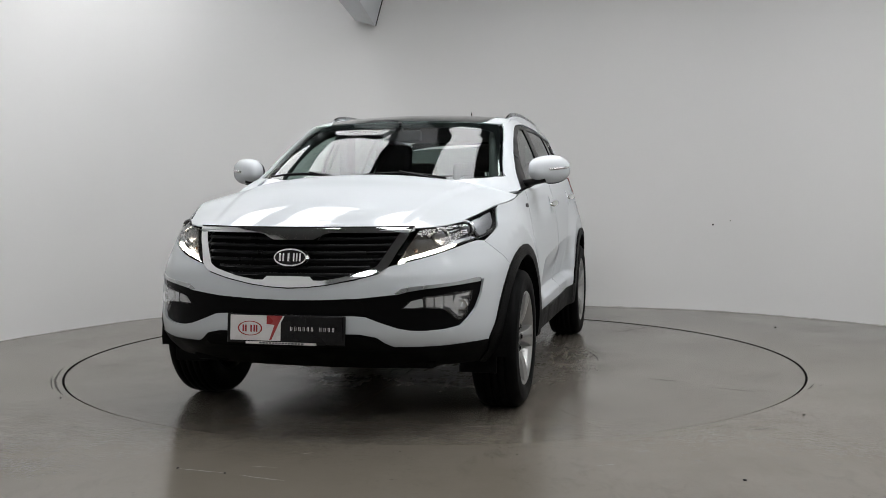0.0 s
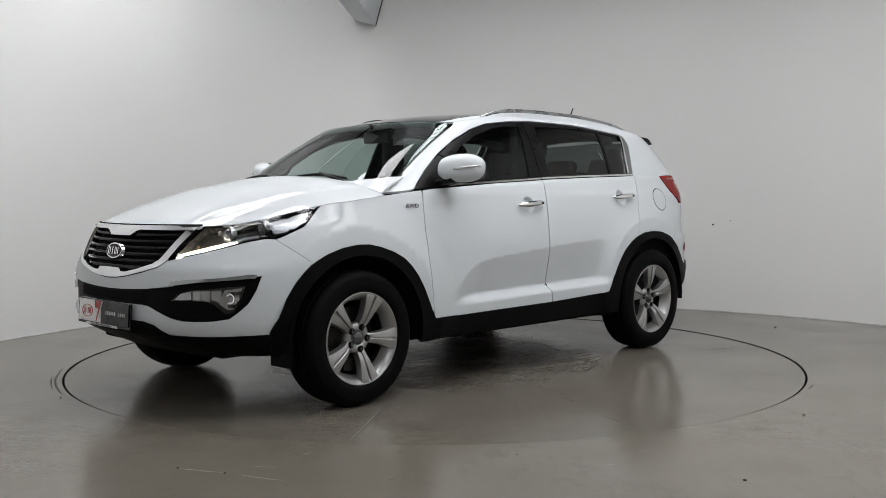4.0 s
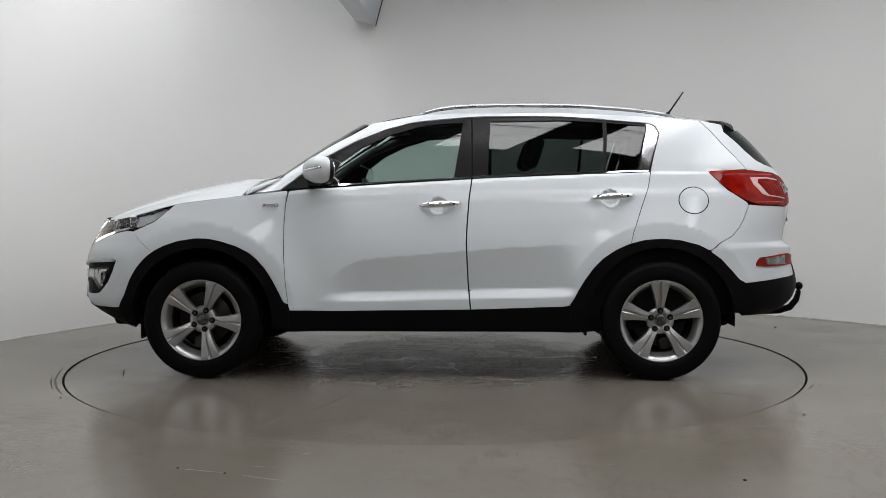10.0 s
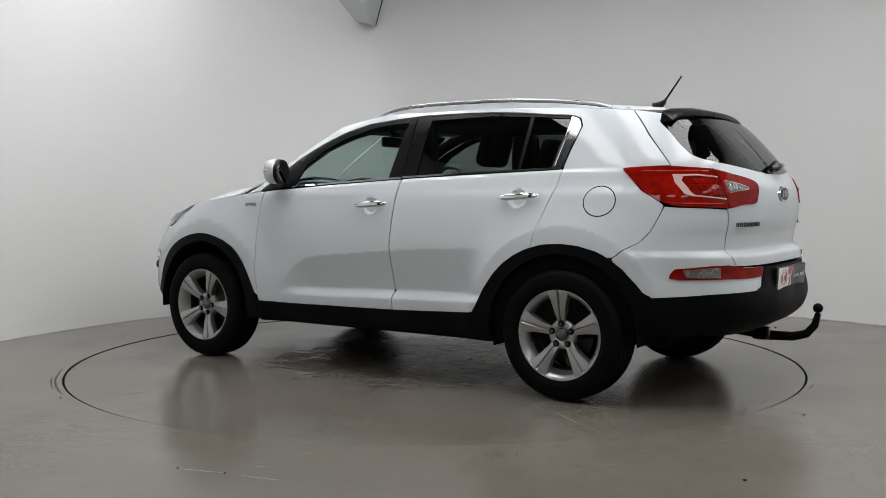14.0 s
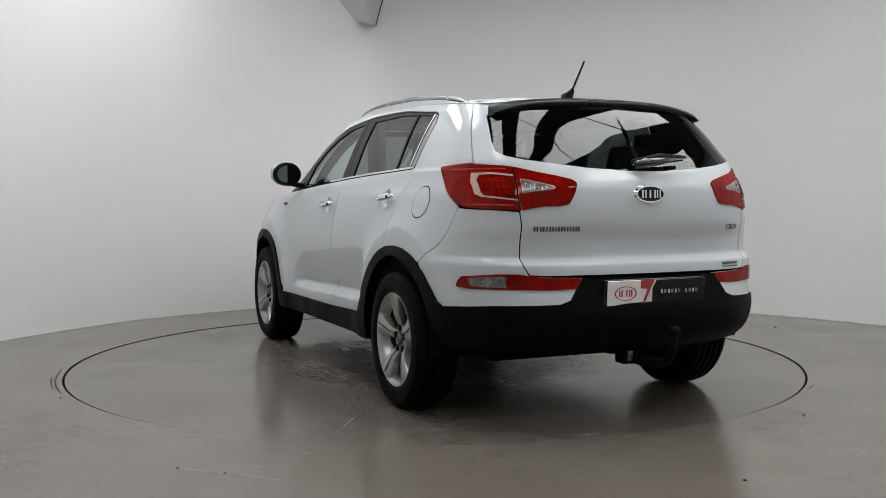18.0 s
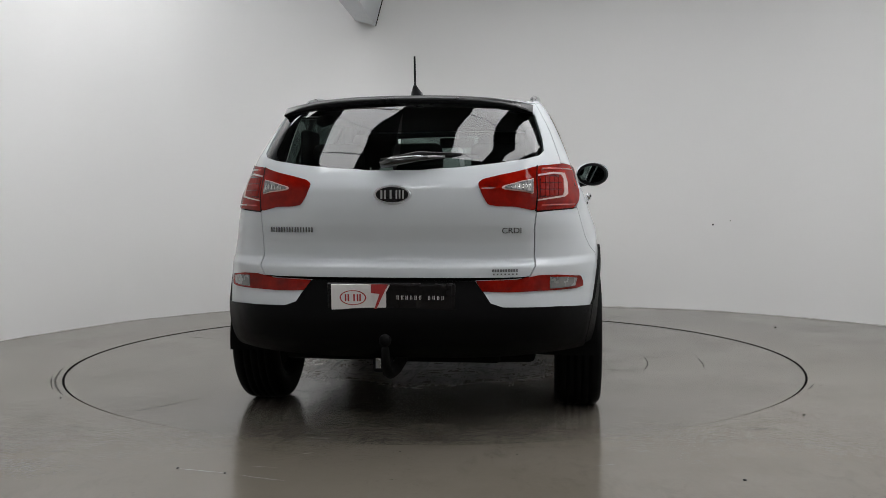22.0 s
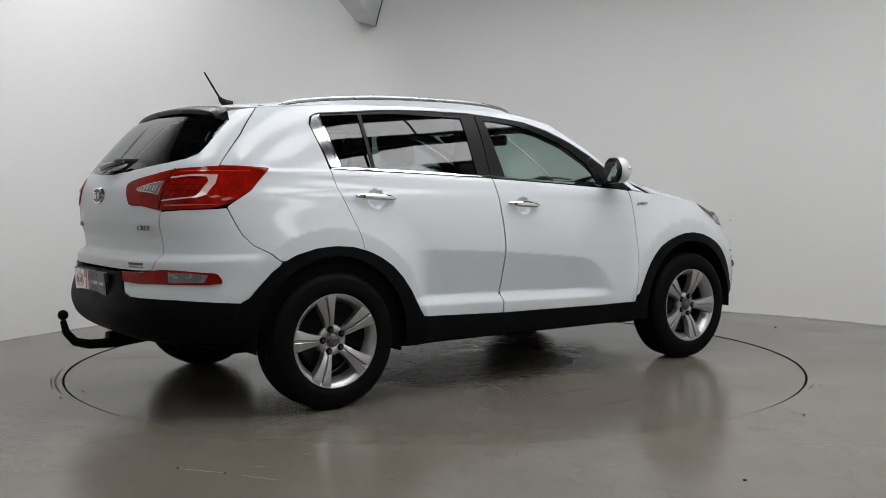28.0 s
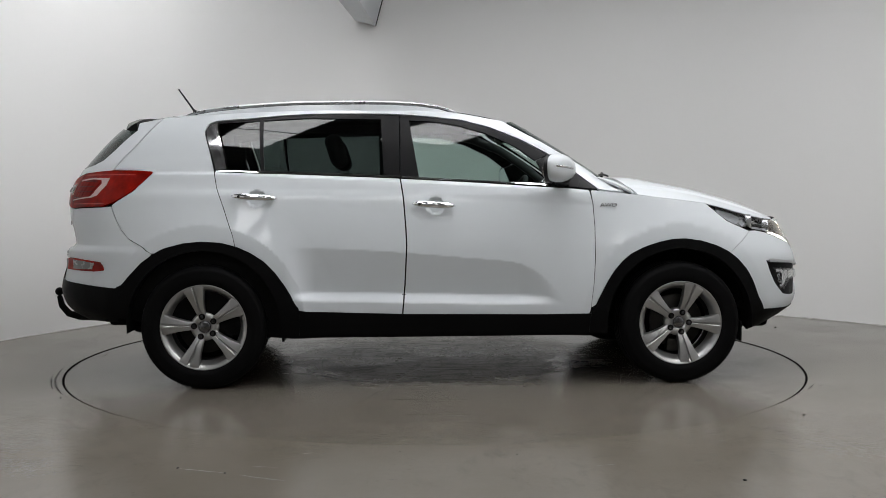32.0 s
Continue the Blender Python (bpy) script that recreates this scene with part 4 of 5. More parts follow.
for side in (1, -1):
    mir = side < 0
    lamp = panel("headlamp", skin(lower, outline(HEAD), grid=.04, off=-.045, thick=.002, round_r=.01, gap=.003), M_SMOKE, car, mir, "dark headlamp housing")
    # wall of the housing, lens over it
    panel("lens", skin(lower, outline(HEAD), grid=.025, off=.001, thick=.004, round_r=.012), M_LENS, lamp, mir, "clear headlamp lens")
    bezel = shrink(fillet(outline(HEAD), .012), .004)
    V, FA, NN = skin(lower, bezel, grid=.05, off=-.003, thick=.042, round_r=0, gap=0)
    bm = bmesh.new()
    for f in FA:
        if len(f) == 4:
            bm.faces.new([bm.verts.new((V[k][0], V[k][1] * side, V[k][2])) for k in f])
    bmesh.ops.remove_doubles(bm, verts=bm.verts, dist=1e-5)
    part("housing_wall", bm, M_SMOKE, lamp)
    panel("daytime_lamp", skin(lower, outline(DRL), grid=.03, off=-.006, thick=.014, round_r=.004), M_DRL, lamp, mir, "lit warm white daytime lamp strip")
    panel("side_strip", skin(lower, outline(DRL_SIDE), grid=.03, off=-.010, thick=.010, round_r=.003), M_SATIN, lamp, mir, "pale strip along the lamp's lower edge")
    wedge = X(1.755, .944, 1.66, .966, 1.545, .992, 1.585, .945, 1.64, .912, 1.70, .888, 1.745, .880)
    panel("indicator_reflector", skin(lower, outline(wedge), grid=.03, off=-.018, thick=.014, round_r=.006), M_SATIN, lamp, mir, "silver reflector at the lamp's rear end")
    brow = X(1.955, .905, 1.88, .914, 1.80, .933, 1.79, .936, 1.78, .930, 1.85, .912, 1.93, .897)
    panel("chrome_brow", skin(lower, outline(brow), grid=.03, off=-.030, thick=.012, round_r=.004), M_SATIN, lamp, mir, "silver brow above the lamp units")
    for (x, z, r) in ((1.948, .868, .043), (1.815, .902, .036)):
        p = Vector(ring(u_at("x", x, z), z)) * 1
        p = Vector((p.x - .030, p.y - .016, p.z))
        d = Vector((1, .18, -.02)).normalized()
        if mir:
            p.y, d.y = -p.y, -d.y
        m = ring_frame(p, d)
        bm = bm_from(*[[(a, c, b) for a, b, c in q] if i == 0 else q for i, q in enumerate(lathe([(r + .007, -.03), (r + .007, 0), (r + .002, .004), (r - .003, 0), (r - .008, -.03)], 32))])
        bmesh.ops.transform(bm, matrix=m, verts=bm.verts)
        unit = part("lamp_ring", bm, M_SATIN, lamp, "chrome ring round a lamp unit", angle=40)
        bm = bm_from(*[[(a, c, b) for a, b, c in q] if i == 0 else q for i, q in enumerate(lathe([(r - .006, -.012), (r * .75, .001), (r * .45, .008), (.0005, .011)], 32))])
        bmesh.ops.transform(bm, matrix=m, verts=bm.verts)
        part("projector", bm, M_BULB, unit, "projector lens", smooth=True)
    p = Vector(ring(u_at("f", .53, .815), .815))
    p = Vector((p.x - .035, p.y * side, p.z))
    bm = bmesh.new()
    bmesh.ops.create_uvsphere(bm, u_segments=16, v_segments=8, radius=.009, matrix=Matrix.Translation(p))
    part("indicator_bulb", bm, M_AMBER, lamp, "amber indicator bulb", smooth=True)

    # fog lamp with its silver brow
    FOG = F(.492, .566, .535, .606, .60, .622) + X(2.0, .634, 1.912, .641, 1.93, .585, 1.957, .52, 1.975, .506, 1.995, .508) + F(.68, .545, .653, .564, .58, .568)
    fog = panel("fog_lamp", skin(lower, outline(FOG), grid=.03, off=-.012, thick=.006, round_r=.008), M_SMOKE, slot, mir, "clear fog lamp in a dark housing")
    strip = F(.506, .571, .540, .604, .585, .613, .590, .574, .55, .570)
    panel("fog_strip", skin(lower, outline(strip), grid=.02, off=-.008, thick=.004, round_r=.004), M_FOGSTRIP, fog, mir, "pale inner strip of the fog lamp")
    for k, (ya, yb, dz, oo) in enumerate(((.596, .628, .0, -.0085), (.630, .664, .002, -.0072), (.666, .700, .004, -.0088))):
        q = F(ya, .574, yb, .570 - .006 * k, yb, .617 + dz, ya, .614 + dz)
        panel("facet", skin(lower, outline(q), grid=.03, off=oo, thick=.004, round_r=.004, gap=.001), M_CLEARLAMP, fog, mir, "bright reflector facet")
    wedge = X(1.995, .622, 1.925, .632, 1.945, .57, 1.965, .525, 1.985, .525) + F(.69, .556)
    panel("fog_reflector", skin(lower, outline(wedge), grid=.02, off=-.0085, thick=.006, round_r=.006), M_CLEARLAMP, fog, mir, "bright faceted reflector")
    for k in range(3):
        za = .535 + .030 * k
        q = X(1.985 - .006 * k, za, 1.955 - .012 * k, za + .002, 1.950 - .012 * k, za + .020, 1.982 - .006 * k, za + .018)
        panel("facet", skin(lower, outline(q), grid=.03, off=-.0055 + .001 * (k % 2), thick=.003, round_r=.003, gap=.001), M_CHROME if k % 2 else M_SMOKE, fog, mir)
    p = Vector(ring(u_at("x", 1.975, .578), .578))
    d = Vector((.9, .35, 0)).normalized()
    p = p - d * .002
    if mir:
        p.y, d.y = -p.y, -d.y
    bm = disc_bm(.026, .008, .010, 24, ring_frame(p, d))
    part("fog_bulb", bm, M_CHROME, fog, "chrome bulb bowl", smooth=True)
    panel("fog_lens", skin(lower, outline(FOG), grid=.03, off=.001, thick=.012, round_r=.010), M_LENS, fog, mir)
    BROW = F(.466, .636, .498, .659, .56, .668) + X(2.0, .679, 1.887, .694, 1.864, .690, 1.866, .672, 1.93, .667) + F(.60, .652, .53, .642, .485, .633)
    panel("fog_brow", skin(lower, outline(BROW), grid=.03, off=.005, thick=.012, round_r=.006), M_SATIN, car, mir, "silver trim above the fog lamp")

    # tail lamps: outer part on the flank, inner part on the tailgate
    TAILO = X(-1.600, 1.191, -1.72, 1.199, -1.835, 1.201) + R(.610, 1.186, .605, .990, .684, .995) + X(-1.886, 1.001, -1.812, 1.025, -1.76, 1.055, -1.709, 1.088, -1.65, 1.142)
    tl = panel("tail_lamp", skin(lower, outline(TAILO), grid=.025, off=.006, thick=.02, round_r=.014, gap=.001), M_RED, car, mir, "red tail lamp on the flank")
    LED = R(.618, 1.135) + X(-1.96, 1.147, -1.912, 1.144, -1.945, 1.080, -1.968, 1.063) + R(.66, 1.049, .618, 1.045)
    led = panel("led_field", skin(lower, outline(LED), grid=.03, off=.0078, thick=.003, round_r=.010), M_DEEPRED, tl, mir, "dark red lamp field")
    for cx in range(5):
        for cz in range(3):
            y0, z0 = .624 + cx * .0185, 1.054 + cz * .0285
            q = R(y0, z0, y0 + .0165, z0, y0 + .0165, z0 + .0255, y0, z0 + .0255)
            panel("led_cell", skin(lower, outline(q), grid=.03, off=.0092, thick=.002, round_r=.003, gap=0), M_RED, led, mir)
    BAND = (R(.613, 1.146) + X(-1.95, 1.158, -1.848, 1.156, -1.866, 1.115, -1.915, 1.062, -1.95, 1.050) + R(.66, 1.040, .613, 1.033)
            + R(.613, 1.039, .66, 1.046) + X(-1.957, 1.057, -1.938, 1.074, -1.893, 1.125, -1.897, 1.147, -1.95, 1.150) + R(.613, 1.139))
    panel("light_band", skin(lower, outline(BAND), grid=.02, off=.0085, thick=.003, round_r=.003, gap=0), M_PALE, tl, mir, "pale hook-shaped lamp band")
    for z0, z1, x0 in ((1.170, 1.176, -1.70), (1.012, 1.017, -1.87)):
        ridge = X(x0, z0 + .004, -1.95, z0 + .002) + R(.63, z0, .63, z1) + X(-1.95, z1 + .002, x0, z1 + .002)
        panel("lens_ridge", skin(lower, outline(ridge), grid=.03, off=.0075, thick=.003, round_r=0, gap=0), M_BRIGHTRED, tl, mir, "bright red ridge in the lens")
    TAILI = R(.608, 1.185, .524, 1.159, .45, 1.143, .383, 1.126, .362, 1.110, .382, 1.058, .407, 1.017, .45, 1.010, .52, 1.008, .56, 1.0, .603, .990)
    ti = panel("tail_lamp", skin(lower, outline(TAILI), grid=.025, off=.006, thick=.02, round_r=.012, gap=.001), M_RED, gate, mir, "red tail lamp on the tailgate")
    WEDGE = R(.596, 1.130, .55, 1.120, .466, 1.097, .461, 1.087, .475, 1.079, .56, 1.069, .596, 1.060)
    panel("lamp_surround", skin(lower, outline(WEDGE), grid=.03, off=.0085, thick=.004, round_r=.008), M_PALE, ti, mir, "pale wedge surround")
    WEDGE2 = R(.594, 1.126, .55, 1.116, .474, 1.095, .472, 1.088, .48, 1.084, .56, 1.0735, .594, 1.0645)
    panel("reversing_lamp", skin(lower, outline(WEDGE2), grid=.03, off=.011, thick=.003, round_r=.006), M_REVERSE, ti, mir, "clear reversing lamp")
    for k in range(6):
        yk = .500 + k * .0155
        panel("lens_rib", skin(lower, outline(R(yk, 1.0845 + .0022 * (5 - k) * -.4, yk + .004, 1.084, yk + .004, 1.0935 + .0028 * k, yk, 1.0930 + .0028 * k)), grid=.03, off=.0125, thick=.002, round_r=0, gap=0), M_CLEARLAMP, ti, mir)
    panel("lamp_joint", skin(lower, outline(R(.6045, .990, .6085, .990, .611, 1.186, .607, 1.186)), grid=.03, off=.0066, thick=.01, round_r=0, gap=0), M_DARK, ti, mir, "dark joint between the lamps")
    REFL = X(-1.868, .650, -1.871, .672, -1.892, .699) + R(.70, .714, .627, .716, .53, .700, .355, .696, .384, .648, .50, .643, .626, .645) + X(-1.93, .643)
    rl = panel("bumper_lamp", skin(lower, outline(REFL), grid=.03, off=.006, thick=.014, round_r=.008, gap=.001), M_RED, car, mir, "red lamp strip in the rear bumper")
    CL = R(.664, .707, .735, .703) + X(-1.925, .693, -1.94, .655) + R(.72, .652, .664, .652)
    panel("reversing_lamp", skin(lower, outline(CL), grid=.03, off=.009, thick=.004, round_r=.004), M_REVERSE, rl, mir, "clear reversing lamp")

# grille with chrome surround and dark slats
GR_OUT = F(0, .913, .30, .914, .513, .915, .50, .885, .466, .815, .440, .756, .425, .740, .40, .723, .30, .697, .18, .673, .09, .662, 0, .658)
GR_IN = F(0, .707, .10, .706, .118, .690, .16, .690, .25, .706, .36, .735, .392, .755, .43, .825, .462, .893, .17, .893, .14, .886, .095, .863, 0, .863)
grille = panel("grille", skin(lower, outline(GR_OUT), sym=True, grid=.05, off=-.055, thick=.002), M_DARK, car, False, "dark radiator grille behind a chrome surround")
whole("grille_surround", lower, GR_OUT + F(0, .658) + GR_IN, M_CHROME, grille, grid=.03, off=.004, thick=.03, label="chrome grille surround")
whole("bonnet_gap", lower, F(0, .9125, .3, .9135, .513, .9145, .516, .921, .3, .920, 0, .919), M_DARK, car, grid=.05, off=.004, thick=.008, label="dark gap below the bonnet edge")
for k in range(6):
    z = .716 + .031 * k
    wmax = .455 - .7 * max(0, .893 - z) * .42 if z > .76 else .36 - (.75 - z) * 2.0
    bm = bmesh.new()
    pts = []
    for j in range(-14, 15):
        y = wmax * j / 14
        p = ring(u_at("f", abs(y), z), z)
        pts.append((p[0] - .020, y, z - .004 * (1 - (y / .45) ** 2)))
    tube(bm, pts, .0045, 6, 1.9)
    part("slat", bm, M_FRAME, grille, smooth=True)


def oval(w, h, depth, segs=36):
    bm = bmesh.new()
    bmesh.ops.create_cone(bm, cap_ends=True, segments=segs, radius1=1, radius2=.9, depth=1)
    bmesh.ops.scale(bm, vec=(w, h, depth), verts=bm.verts)
    return bm


def badge(at, axis, parent, w=.085, h=.044):
    """An oval black badge with a bright rim; the maker's letters are plain bars."""
    m = Matrix.Translation(at) @ pose(0, 0, 0, *axis)
    bm = oval(w, h, .014)
    bmesh.ops.transform(bm, matrix=m, verts=bm.verts)
    b = part("badge", bm, M_CHROME, parent, "oval badge with a bright rim", angle=30)
    bm = oval(w - .008, h - .008, .012)
    bmesh.ops.transform(bm, matrix=m @ Matrix.Translation((0, 0, .003)), verts=bm.verts)
    part("field", bm, M_PLATEB, b, "black badge field", angle=30)
    for x0, x1 in ((-.050, -.041), (-.033, -.026), (-.010, -.001), (.016, .023), (.030, .037), (.045, .052)):
        bm = bmesh.new()
        box(bm, (x0, -.018, .007), (x1, .018, .0115))
        bmesh.ops.transform(bm, matrix=m, verts=bm.verts)
        part("bar", bm, M_CHROME, b)


pf = ring(u_at("f", 0, .787), .787)
badge((pf[0] + .004, 0, .787), (78, 0, 90), grille)
pr = ring(u_at("r", 0, 1.062), 1.062)
badge((pr[0] - .006, 0, 1.062), (88, 0, -90), gate)


def plate(at, rz, tilt, parent):
    """Dealer plate: white half with an oval, a red slash and a black half; all lettering as bars."""
    m = Matrix.Translation(at) @ pose(0, 0, 0, 90 + tilt, 0, rz)
    hold = part("plate_holder", slab((-.275, -.068, -.010), (.275, .060, -.001), .003, 1, m), M_PLATEB, parent, "black plate holder")
    p = part("plate_white", slab((-.258, -.055, 0), (-.02, .055, .004), .002, 1, m), M_PLATEW, hold, "white end of the dealer plate")
    part("plate_black", slab((-.0195, -.055, 0), (.262, .055, .004), .002, 1, m), M_PLATEB, hold, "black end of the dealer plate")
    bm = bmesh.new()
    vs = [bm.verts.new(m @ Vector((x, y, .0055))) for x, y in ((-.085, .055), (-.012, .055), (-.062, -.050), (-.072, -.052), (-.048, .015), (-.085, .018))]
    bm.faces.new(vs)
    r = bmesh.ops.extrude_face_region(bm, geom=bm.faces[:])
    bmesh.ops.translate(bm, vec=m.to_3x3() @ Vector((0, 0, -.004)), verts=[v for v in r["geom"] if isinstance(v, bmesh.types.BMVert)])
    part("red_slash", bm, M_PLATER, hold)
    bm = bmesh.new()
    vs = [bm.verts.new(m @ Vector((x, y, z))) for z in (.0062, .0045) for x, y in ((-.010, .055), (-.002, .055), (-.060, -.052))]
    bm.faces.new(vs[:3])
    bm.faces.new(vs[5:2:-1])
    part("white_line", bm, M_PLATEW, hold)
    rim = bm_from(*lathe([(1.0, -.5), (1.0, .5), (.9, .5), (.9, -.5)], 32, True))
    bmesh.ops.transform(rim, matrix=m @ Matrix.Translation((-.163, -.002, .0045)) @ Matrix.Diagonal((.058, .032, .003, 1)) @ pose(0, 0, 0, 90), verts=rim.verts)
    part("oval", rim, M_PLATER, hold)
    for x in (-.195, -.183, -.158, -.143, -.132):
        part("bar", slab((x - .0035, -.017, .003), (x + .0035, .013, .0052), 0, 1, m), M_PLATER, hold)
    for k in range(11):
        if k == 6:
            continue
        x = .026 + k * .0192
        part("bar", slab((x, -.008, .003), (x + .0022, .009, .0052), 0, 1, m), M_PLATEW, hold)
        part("bar", slab((x + .0062, -.008, .003), (x + .0084, .009, .0052), 0, 1, m), M_PLATEW, hold)
    part("lower_strip", slab((-.185, -.070, -.004), (.145, -.059, .0015), .001, 1, m), M_PLATEW, hold, "white strip below the plate")
    for k in range(14):
        part("bar", slab((-.12 + k * .015, -.068, .001), (-.108 + k * .015, -.061, .0022), 0, 1, m), M_TEXT, hold)


plate((2.238, 0, .482), 90, -4, car)
plate((-2.238, 0, .626), -90, 3, car)


def lettering(words, size, m, mat, parent, name="lettering", wide=1.0):
    cu = bpy.data.curves.new(name, "FONT")
    cu.body, cu.size, cu.extrude, cu.align_x, cu.align_y = words, size, .0012, "CENTER", "CENTER"
    ob = new(name + "_shape", cu)
    dg = bpy.context.evaluated_depsgraph_get()
    me = bpy.data.meshes.new_from_object(ob.evaluated_get(dg))
    bpy.data.objects.remove(ob)
    me.transform(m @ Matrix.Diagonal((wide, 1, 1, 1)))
    me.materials.clear()
    me.materials.append(mat)
    return put(name, me, parent)


def tail_spot(y, z, up=.004):
    p = ring(u_at("r", abs(y), z), z)
    q = ring(u_at("r", abs(y) + .02, z), z)
    yaw = math.degrees(math.atan2((q[0] - p[0]), q[1] - p[1])) * (-1 if y > 0 else 1)
    return Matrix.Translation((p[0] - up, y, z)) @ pose(0, 0, 0, 90, 0, -90 - yaw * -1)


for k in range(8):
    y = .548 - k * .0262
    m = tail_spot(y, .910)
    part("letter_bar", slab((-.0105, -.011, -.004), (-.005, .011, .002), .001, 1, m), M_BADGE, gate)
    part("letter_bar", slab((.003, -.011, -.004), (.0085, .011, .002), .001, 1, m), M_BADGE, gate)
lettering("CRDI", .034, tail_spot(-.508, .906), M_BADGE, gate, "lettering", 1.15)
for k in range(10):
    m = tail_spot(-.43 - k * .0112, .737)
    part("sticker_bar", slab((-.004, -.005, -.004), (.004, .006, .001), 0, 1, m), M_TEXT, gate)
for k in range(7):
    m = tail_spot(-.434 - k * .016, .722)
    part("sticker_bar", slab((-.003, -.003, -.004), (.003, .003, .001), 0, 1, m), M_TEXT, gate)
for side in (1, -1):
    p = ring(.92, 1.003)
    lettering("AWD", .031, Matrix.Translation((.92, side * (p[1] + .006), 1.003)) @ pose(0, 0, 0, 81, 0, 180 if side > 0 else 0), M_BADGE, car, "lettering", 1.25)

# ---- handles, mirrors, rails, aerial, wipers, tow bar ----
for i, side in enumerate((1, -1)):
    for door, xc, z, half in ((doors_f[i], -.062, 1.003, .12), (doors_r[i], -1.047, 1.046, .124)):
        y0 = HALF(z)
        bm = bmesh.new()
        pts, rad = [], []
        for k in range(13):
            s = k / 12 * 2 - 1
            pts.append((xc + half * s, side * (y0 + .030 - .016 * s * s), z + .004 - .007 * s))
            rad.append(.0195 * (1 - .75 * abs(s) ** 3.5))
        tube(bm, pts, rad, 12, .75, (0, side, 0))
        grip = part("handle", bm, M_CHROME, door, "chrome pull handle", smooth=True)
        bm = bmesh.new()
        rod(bm, (xc - half * .66, side * (y0 + .012), z + .008), (xc - half * .66, side * (y0 + .0385), z + .008), .0085, .0075, 16)
        part("lock", bm, M_SMOKE, grip, "dark key lock" if xc > -.5 else "dark end cap", angle=40)
    # door mirror
    arm = doors_f[i]
    bm = bmesh.new()
    bmesh.ops.create_cube(bm, size=2)
    bmesh.ops.subdivide_edges(bm, edges=bm.edges[:], cuts=7, use_grid_fill=True)
    for v in bm.verts:
        p = v.co
        q = (abs(p.x) ** 3 + abs(p.y) ** 3 + abs(p.z) ** 3) ** (1 / 3)
        p = p / q
        fx = p.x
        sx = .088 if fx > 0 else .052
        tx = 1 - .24 * max(0, fx) ** 2
        sz = .082 if p.z > 0 else .074 + .010 * p.y
        v.co = Vector((.665 + fx * sx - .095 * (p.y + 1) * .5, side * (.926 + p.y * .112 * tx), 1.203 + p.z * sz * tx * (1 - (.34 if p.z > 0 else .16) * max(0, p.y) ** 2) * (1 - (.30 * max(0, -p.y) ** 3 if p.z < 0 else 0)) + .010 * p.y))
    mir_ob = part("mirror", bm, M_PAINT, arm, "white door mirror housing with indicator", smooth=True)
    bm = bmesh.new()
    bmesh.ops.create_cone(bm, cap_ends=True, segments=48, radius1=.96, radius2=1, depth=1)
    bmesh.ops.transform(bm, matrix=Matrix.Translation((.572, side * .928, 1.203)) @ pose(0, 0, 0, 0, 90, side * 22) @ Matrix.Diagonal((.080, .112, .022, 1)), verts=bm.verts)
    part("mirror_rim", bm, M_FRAME, mir_ob, "black rim round the mirror glass", angle=40)
    bm = bmesh.new()
    bmesh.ops.create_cone(bm, cap_ends=True, segments=40, radius1=1, radius2=1, depth=1)
    bmesh.ops.transform(bm, matrix=Matrix.Translation((.5575, side * .925, 1.202)) @ pose(0, 0, 0, 0, 90, side * 22) @ Matrix.Diagonal((.060, .092, .006, 1)), verts=bm.verts)
    part("mirror_glass", bm, surface("mirror silver", (.85, .87, .88), .02, 1.0, .01, bump=0, rough_vary=0), mir_ob, "mirror glass")
    bm = bmesh.new()
    tube(bm, [(.699, side * .935, 1.203), (.670, side * .985, 1.208), (.626, side * 1.022, 1.214), (.590, side * 1.033, 1.217)], .0055, 8, 1.2)
    part("indicator_strip", bm, M_CLEARLAMP, mir_ob, "clear indicator strip", smooth=True)
    bm = bmesh.new()
    tube(bm, [(.665, side * .78, 1.125), (.66, side * .85, 1.135), (.655, side * .91, 1.15)], [.045, .036, .04], 12, .5)
    part("mirror_foot", bm, M_FRAME, arm, "black mirror foot", smooth=True)

    # roof rail
    bm = bmesh.new()
    rz = spline([(-1.50, 1.520), (-1.38, 1.555), (-1.1, 1.588), (-.77, 1.607), (-.43, 1.611), (-.2, 1.605), (-.03, 1.588), (.07, 1.560), (.11, 1.541)])
    ry = spline([(-1.5, .565), (-.8, .585), (-.2, .585), (.11, .578)])
    xs = np.linspace(-1.5, .11, 40)
    tube(bm, [(x, side * ry(x), rz(x) - .018) for x in xs], [.0115 * (1 - .75 * (abs(k - 19.5) / 19.5) ** 10) for k in range(40)], 12, .95, (0, 0, 1))
    rail = part("roof_rail", bm, M_SATIN, car, "silver roof rail", smooth=True)
    bm = bmesh.new()
    prev = None
    for x in xs[1:-1]:
        lo, hi = ROOF_EDGE(x) - .012, max(ROOF_EDGE(x) - .008, rz(x) - .030)
        cur = [bm.verts.new((x, side * (ry(x) + dy), z)) for dy, z in ((.020, lo), (.012, hi), (-.012, hi), (-.020, lo))]
        if prev:
            for i in range(3):
                bm.faces.new((prev[i], prev[i + 1], cur[i + 1], cur[i]))
        prev = cur
    part("rail_plinth", bm, M_PAINT, rail, "white plinth under the rail", angle=40)
    bm = bmesh.new()
    tube(bm, [(x, side * ry(x), max(ROOF_EDGE(x) - .003, rz(x) - .028)) for x in xs[1:-1]], .0045, 8, .6)
    part("rail_seal", bm, M_FRAME, rail, "thin dark seal under the rail", smooth=True)

# aerial
bm = bmesh.new()
tube(bm, [(-1.46, 0, 1.556), (-1.49, 0, 1.566), (-1.515, 0, 1.585), (-1.525, 0, 1.598)], [.030, .024, .014, .008], 12)
